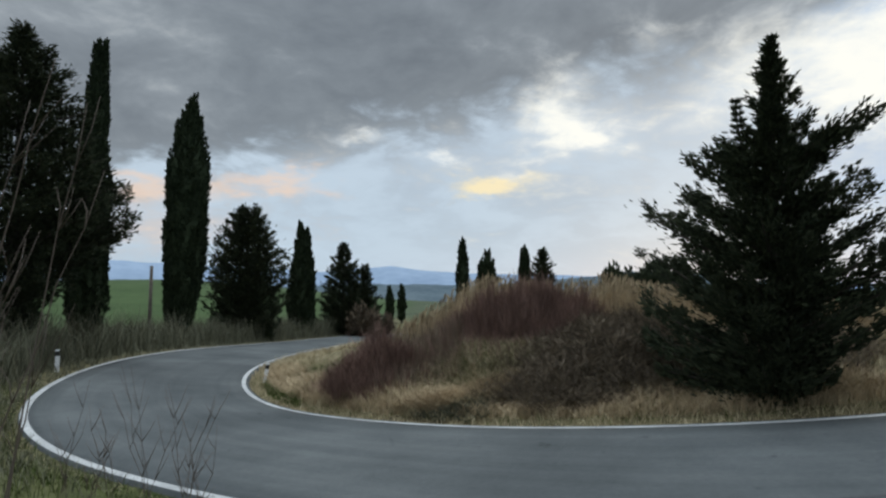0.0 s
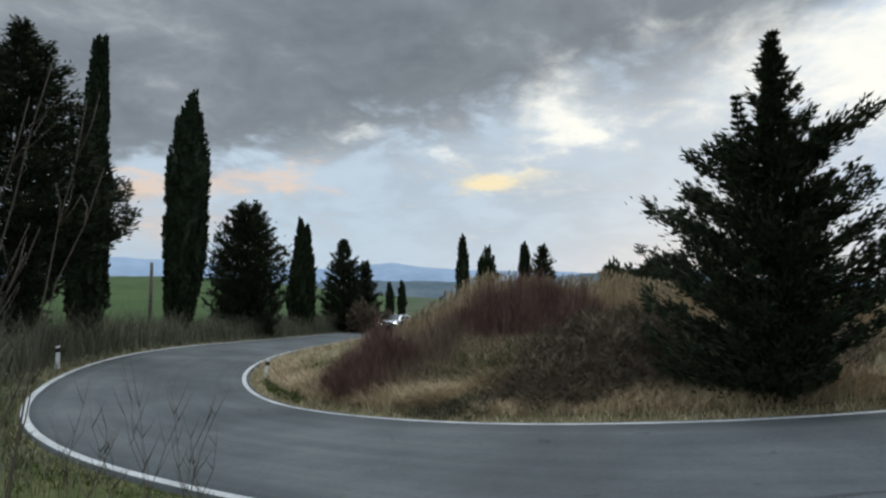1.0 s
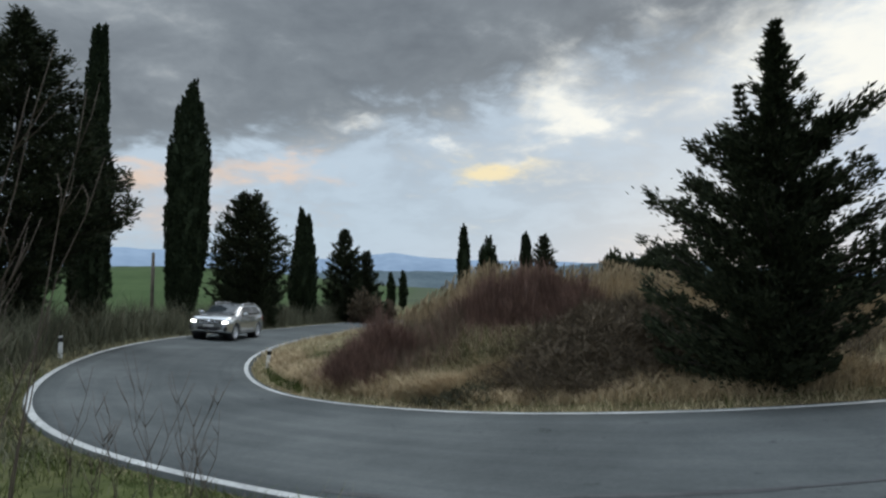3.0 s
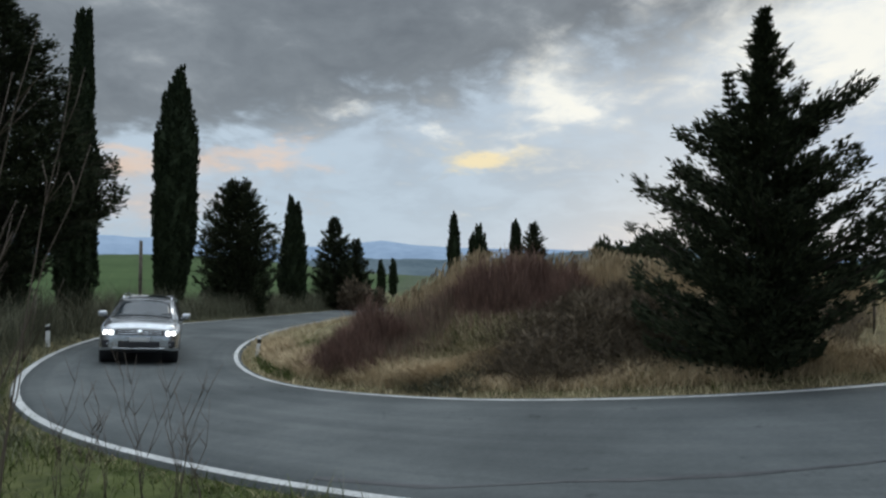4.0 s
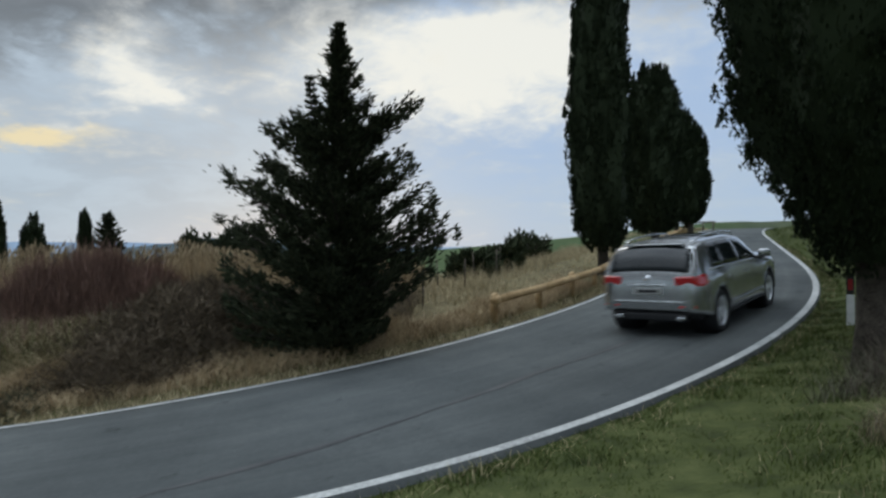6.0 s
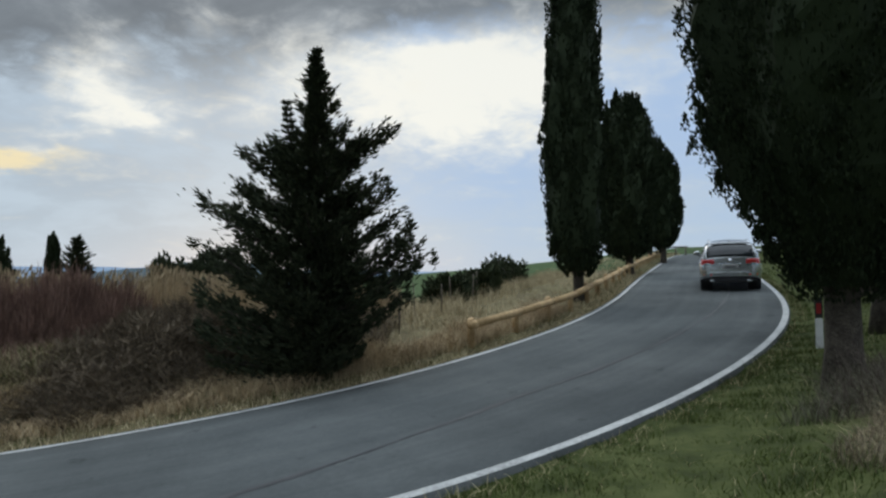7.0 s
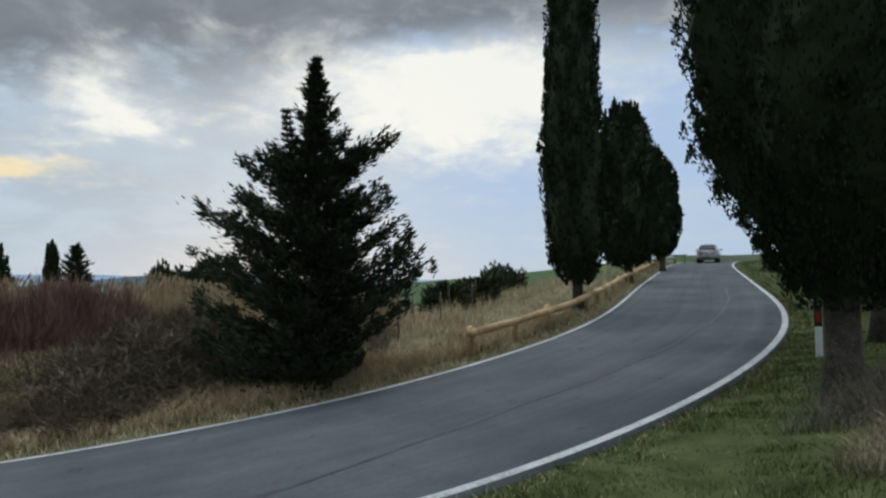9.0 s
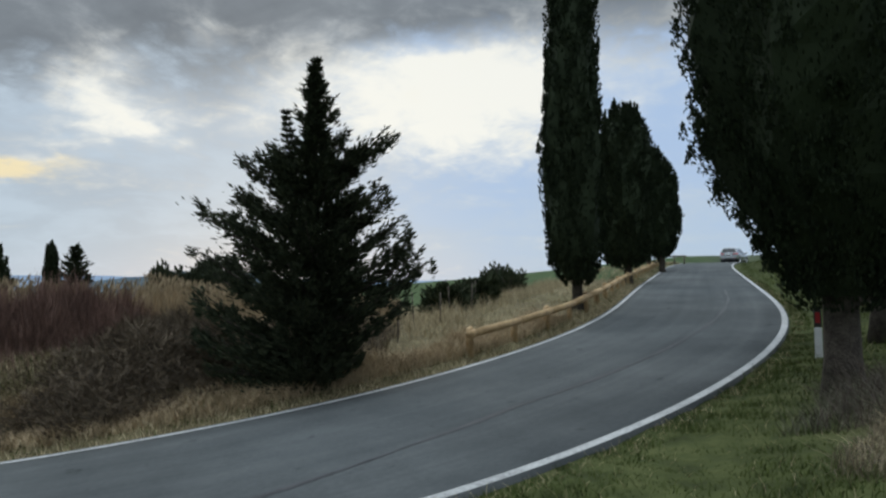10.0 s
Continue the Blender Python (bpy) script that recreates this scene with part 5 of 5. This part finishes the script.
def along_ridge(n, t0, t1, o0, o1):
    """Places beside the crest of the mound; the offset is positive behind it."""
    seg = np.linalg.norm(np.diff(RIDGE[:, :2], axis=0), axis=1)
    s = np.r_[0, np.cumsum(seg)]
    t = RNG.uniform(t0, t1, n) * s[-1]
    x, y = np.interp(t, s, RIDGE[:, 0]), np.interp(t, s, RIDGE[:, 1])
    o = RNG.uniform(o0, o1, n)
    x, y = x + 0.25 * o, y + 0.97 * o
    ok = np.abs(beside(x, y)[1]) > HALF + 0.7
    return np.c_[x, y, land(x, y)][ok]


def inside(cx, cy, rx, ry, n):
    a, r = RNG.uniform(0, 2 * np.pi, n), RNG.uniform(0, 1, n) ** 0.62 * 1.15
    r = r * (1 + 0.18 * np.sin(3 * a) + 0.12 * np.sin(5 * a + 1))
    x, y = cx + rx * r * np.cos(a), cy + ry * r * np.sin(a)
    ok = np.abs(beside(x, y)[1]) > HALF + 0.5
    return np.c_[x, y, land(x, y)][ok]


def thicket(name, p, tall, lean, size, wide, mat, label, category):
    """Tangled twigs that fill the room from the ground up to a given height."""
    n = len(p)
    q = p + np.c_[np.zeros((n, 2)), tall * np.sqrt(RNG.uniform(0, 1, n)) * 0.85]
    way = np.c_[RNG.normal(0, lean, (n, 2)), RNG.uniform(0.3, 1.0, n)]
    return stuff(sprays(name, q, way, size * RNG.uniform(0.5, 1.5, n), wide * RNG.uniform(0.6, 1.4, n), mat, None, int(RNG.integers(1e6))), label, category)


def dome(p, cx, cy, rx, ry, high, rough=0.2):
    r2 = ((p[:, 0] - cx) / rx) ** 2 + ((p[:, 1] - cy) / ry) ** 2
    return high * np.sqrt(np.clip(1.12 - r2, 0.06, 1)) * (1 + rough * wave(p[:, 0], p[:, 1], 5.0) + rough * RNG.normal(0, 0.5, len(p)))


def build_cover():
    # inner verge
    grow("verge_dry_grass", strip(78, 160, 0.12, 1.7, 34000, -1), 0.07, 0.24, 0.5, 0.014, STRAW, "pale dry grass along the inner verge", "grass")
    grow("verge_green_grass", strip(78, 160, 0.2, 1.8, 12000, -1), 0.06, 0.18, 0.45, 0.014, GRASS, "green tufts in the dry verge", "grass")
    grow("far_verge_grass", strip(40, 80, 0.1, 2.0, 7000, -1), 0.1, 0.35, 0.4, 0.03, STRAW, "dry grass along the far inner verge", "grass")
    # mound
    hump = lambda x, y, d: (d < -HALF - 0.9) & clumped(x, y)
    grow("mound_dry_grass", patch(-7, 12, 9.5, 24, 75000, hump), 0.14, 0.42, 0.55, 0.014, STRAW, "matted dry grass on the mound", "grass")
    grow("mound_green_grass", patch(-7, 6, 10, 24, 26000, hump), 0.12, 0.32, 0.45, 0.014, GRASS, "dull green grass on the mound", "grass")
    # reeds along and behind the crest
    p = along_ridge(26000, 0.05, 0.9, -0.5, 4.0)
    h = RNG.uniform(0.9, 1.4, len(p)) * (0.3 + 0.7 * smooth(-1.6, 0.8, p[:, 0])) * (0.9 + 0.12 * wave(p[:, 0], p[:, 1], 1.4))
    grow("reeds", p, 0.8, 1.5, 0.1, 0.014, REED, "tall straw-coloured reeds on top of the mound", "reeds", 0.4, h)
    k = RNG.uniform(0, 1, len(p)) < 0.3
    tips = p[k] + np.c_[np.zeros((k.sum(), 2)), h[k] * 0.9]
    n = len(tips)
    stuff(sprays("reed_plumes", tips, np.c_[RNG.normal(0.25, 0.25, (n, 2)), np.ones(n)], RNG.uniform(0.12, 0.26, n), RNG.uniform(0.03, 0.06, n), PLUME, None, 9), "feathery reed heads above the mound", "reeds")
    grow("field_reeds", patch(6, 26, 12.5, 30, 26000, lambda x, y, d: (d < -HALF - 3.3) & (y - 0.45 * x > 7.6) & (y - 0.3 * x < 21)), 0.25, 0.55, 0.3, 0.016, STRAW, "lower dry reeds in the field", "reeds", 0.5)
    grow("field_dry_grass", patch(6, 48, 9, 34, 60000, lambda x, y, d: (d < -HALF - 0.8) & (d > -HALF - 7) & clumped(x, y)), 0.08, 0.24, 0.55, 0.02, STRAW, "dry grass beside the guardrail", "grass")
    # shrubs on the mound
    p = inside(-1.75, 14.1, 0.85, 0.55, 5500)
    thicket("red_shrub", p, dome(p, -1.75, 14.1, 1.05, 0.7, 0.8, 0.5), 0.26, 0.4, 0.011, REDSTEM, "dark red leafless shrub at the foot of the mound", "shrub")
    p = inside(1.95, 14.4, 1.5, 0.65, 10000)
    thicket("red_brush", p, dome(p, 1.95, 14.4, 1.8, 0.85, 0.72, 0.5), 0.2, 0.45, 0.011, REDSTEM, "reddish brown leafless brush on the mound", "shrub")
    p = inside(3.9, 13.6, 1.4, 0.8, 4500)
    thicket("brown_brush", p, dome(p, 3.9, 13.6, 1.5, 0.9, 0.5, 0.4), 0.5, 0.26, 0.014, BRAMBLE, "brown brush on the mound", "shrub")
    p = inside(3.1, 11.85, 1.9, 0.85, 13000)
    thicket("brambles", p, dome(p, 3.1, 11.85, 2.0, 0.95, 0.72, 0.45), 0.9, 0.24, 0.015, BRAMBLE, "dark tangled brambles at the foot of the mound", "brambles")
    p = inside(3.3, 12.75, 1.8, 0.6, 5500)
    thicket("upper_brambles", p, dome(p, 3.3, 12.75, 1.9, 0.8, 0.55, 0.45), 0.9, 0.24, 0.015, BRAMBLE, "tangled brown brambles on the slope of the mound", "brambles")
    p = inside(0.4, 12.0, 0.75, 0.4, 1100)
    thicket("low_brambles", p, dome(p, 0.4, 12.0, 0.85, 0.45, 0.2, 0.4), 0.7, 0.16, 0.016, OLIVE, "low dull green weeds on the mound", "brambles")
    grow("slope_green_grass", inside(0.55, 13.2, 1.35, 0.75, 4500), 0.12, 0.3, 0.5, 0.015, GRASS, "dull green grass on the slope of the mound", "grass", 0.6)
    grow("slope_pale_grass", inside(0.4, 13.1, 1.5, 0.85, 10000), 0.12, 0.32, 0.6, 0.015, STRAW, "pale grass on the slope of the mound", "grass", 0.6)
    grow("mound_stalks", inside(-0.9, 14.6, 1.9, 1.0, 5000), 0.25, 0.75, 0.25, 0.01, BRAMBLE, "thin brown stalks on the flank of the mound", "weeds", 0.4)
    grow("mound_red_stalks", inside(0.2, 14.3, 2.6, 0.9, 4000), 0.25, 0.7, 0.22, 0.009, REDSTEM, "scattered reddish stalks on the mound", "weeds", 0.4)
    grow("inner_lawn", inside(-4.1, 16.8, 1.1, 2.3, 20000), 0.06, 0.22, 0.5, 0.014, GRASS, "green grass at the apex of the bend", "grass", 0.5)
    p = inside(6.6, 12.4, 1.9, 1.1, 6000)
    grow("dark_weeds", p, 0.3, 0.75, 0.6, 0.012, BRAMBLE, "brown weeds behind the conifer", "brambles", 0.6)
    grow("straw_ledge", inside(0.4, 12.45, 1.0, 0.3, 7500), 0.2, 0.42, 0.6, 0.016, REED, "pale flattened straw across the mound", "grass", 0.7)
    grow("verge_straw", strip(80, 112, 0.7, 1.7, 24000, -1), 0.16, 0.4, 0.6, 0.014, REED, "pale straw clumps along the verge", "grass", 0.6)
    # outer side by the viewer
    near = lambda x, y, d: (d > 0) & clumped(x, y, 1.9)
    grow("verge_lawn", patch(-1.5, 15, -2.0, 7, 190000, near), 0.03, 0.09, 0.5, 0.008, GRASS, "short green grass on the near verge", "grass")
    grow("verge_lawn_dry", patch(-2, 15, -2.0, 7, 9000, near), 0.03, 0.12, 0.7, 0.006, STRAW, "dry blades in the green verge", "grass")
    grow("edge_grass", strip(86, 135, 0.1, 0.5, 14000, 1), 0.05, 0.11, 0.45, 0.01, GRASS, "short green grass against the road edge", "grass")
    grow("edge_dry_grass", strip(86, 135, 0.1, 0.4, 3500, 1), 0.06, 0.14, 0.6, 0.008, STRAW, "dry blades against the road edge", "grass")
    grow("bank_grass", patch(-12, -0.5, 3, 16, 42000, near), 0.06, 0.24, 0.55, 0.01, GRASS, "rough green grass on the bank", "grass")
    grow("bank_dry_grass", patch(-13, -0.5, 3, 18, 22000, near), 0.08, 0.34, 0.6, 0.009, OLIVE, "dry grass on the bank outside the bend", "grass")
    grow("uphill_verge", strip(104, 156, 0.1, 3.5, 20000, 1), 0.05, 0.2, 0.5, 0.012, GRASS, "green verge along the uphill road", "grass")
    grow("trunk_weeds", inside(8.4, 2.2, 1.2, 0.6, 2600), 0.12, 0.36, 0.8, 0.007, OLIVE, "tangled dry weeds before the cypress trunk", "weeds", 0.6)
    grow("verge_dead_weeds", inside(7.0, 1.2, 1.3, 0.7, 5000), 0.08, 0.3, 0.9, 0.006, BRAMBLE, "brown dead weeds in the grass by the cypress", "weeds", 0.7)
    grow("verge_dead_straw", inside(7.1, 1.3, 1.2, 0.6, 2500), 0.08, 0.26, 1.0, 0.006, STRAW, "pale dead straw in the grass by the cypress", "weeds", 0.7)
    grow("trunk_twigs", inside(8.4, 2.1, 1.2, 0.5, 700), 0.25, 0.55, 0.6, 0.009, TWIG, "dry grey twigs before the cypress trunk", "weeds", 0.5)
    # brush along the far outer edge
    grow("outer_brush", strip(36, 90, 1.0, 6.5, 38000, 1), 0.6, 1.9, 0.35, 0.022, OLIVE, "grey-green roadside brush outside the bend", "brush", 0.5)
    p = patch(-12, 3, 50, 100, 16000, lambda x, y, d: d < -HALF - 2)
    grow("valley_scrub", p, 0.9, 2.4, 0.3, 0.06, OLIVE, "grey-green scrub in the valley", "scrub", 0.5)
    grow("outer_dry_grass", strip(36, 92, 0.15, 2.2, 15000, 1), 0.1, 0.32, 0.5, 0.02, OLIVE, "dry grass along the outer road edge", "grass")
    grow("outer_twigs", strip(44, 92, 1.8, 7, 7000, 1), 0.8, 1.9, 0.22, 0.014, BRAMBLE, "brown bare twigs in the roadside brush", "brush", 0.4)


build_cover()


# ---- motion of the car ----
# seconds, distance along the road, distance from its centre line, slip of the heading in degrees
DRIVE = np.array([(0.0, 20.0, 0.9, 0.0), (0.6, 30.2, 0.9, 0.0), (1.2, 40.4, 0.8, 0.0), (1.6, 47.4, 0.65, -1.5), (2.0, 54.9, 0.75, -1.2), (2.5, 63.8, 0.85, -2.6), (2.8, 68.6, 0.8, -2.6), (3.2, 74.0, 0.6, -1.0), (3.6, 78.6, 0.42, 2.0), (4.0, 83.2, 0.22, 4.0), (4.2, 85.4, 0.1, 1.5), (4.5, 88.8, 0.0, -3.0), (4.75, 91.9, 0.04, -2.6), (5.0, 95.35, 0.1, -1.2), (5.2, 97.98, 0.26, -1.8), (5.5, 101.5, 0.3, -2.8), (5.8, 105.6, 0.54, -3.2), (6.0, 108.3, 0.68, -2.4), (6.2, 110.8, 0.8, -2.0), (6.8, 117.2, 1.05, -1.0), (7.4, 125.4, 1.15, 0.0), (8.0, 137.4, 0.9, 1.4), (8.5, 148.4, 0.55, 1.2), (9.0, 157.0, 0.0, 4.0), (9.5, 164.0, -0.3, 2.5), (10.0, 170.3, 0.1, 0.0)])


def glide(t, column):
    """Smooth value between the rows of DRIVE."""
    k, v = DRIVE[:, 0], DRIVE[:, column]
    m = np.gradient(v, k)
    i = min(max(int(np.searchsorted(k, t)) - 1, 0), len(k) - 2)
    h = k[i + 1] - k[i]
    u = (t - k[i]) / h
    return float((2 * u ** 3 - 3 * u ** 2 + 1) * v[i] + (u ** 3 - 2 * u ** 2 + u) * h * m[i] + (-2 * u ** 3 + 3 * u ** 2) * v[i + 1] + (u ** 3 - u ** 2) * h * m[i + 1])


def motions():
    def road_pose(t):
        s, d, slip = glide(t, 1), glide(t, 2), glide(t, 3)

        def at(s0, d0):
            x, y, z, b = (np.interp(s0, ARC, WAY[:, k]) for k in range(4))
            n = np.array([np.interp(s0, ARC, NOR[:, k]) for k in range(2)])
            return Vector((x + n[0] * d0, y + n[1] * d0, z + b * d0 + 0.004))
        f, back = at(s + X_AXLE, d), at(s - X_AXLE, d)
        fwd = (f - back).normalized()
        left = (at(s, d - 0.8) - at(s, d + 0.8)).normalized()
        up = fwd.cross(left).normalized()
        left = up.cross(fwd)
        m = Matrix((fwd, left, up)).transposed().to_4x4()
        return Matrix.Translation((f + back) / 2) @ m @ pose(0, 0, 0, 0, 0, slip)
    walk(CAR, [(k / 10, road_pose(k / 10)) for k in range(101)])
    for w in WHEELS:
        x, y, z = w.location
        walk(w, [(k / 30, pose(x, y, z, 0, math.degrees(glide(k / 30, 1) / WHEEL) % 360, 0)) for k in range(301)])


motions()
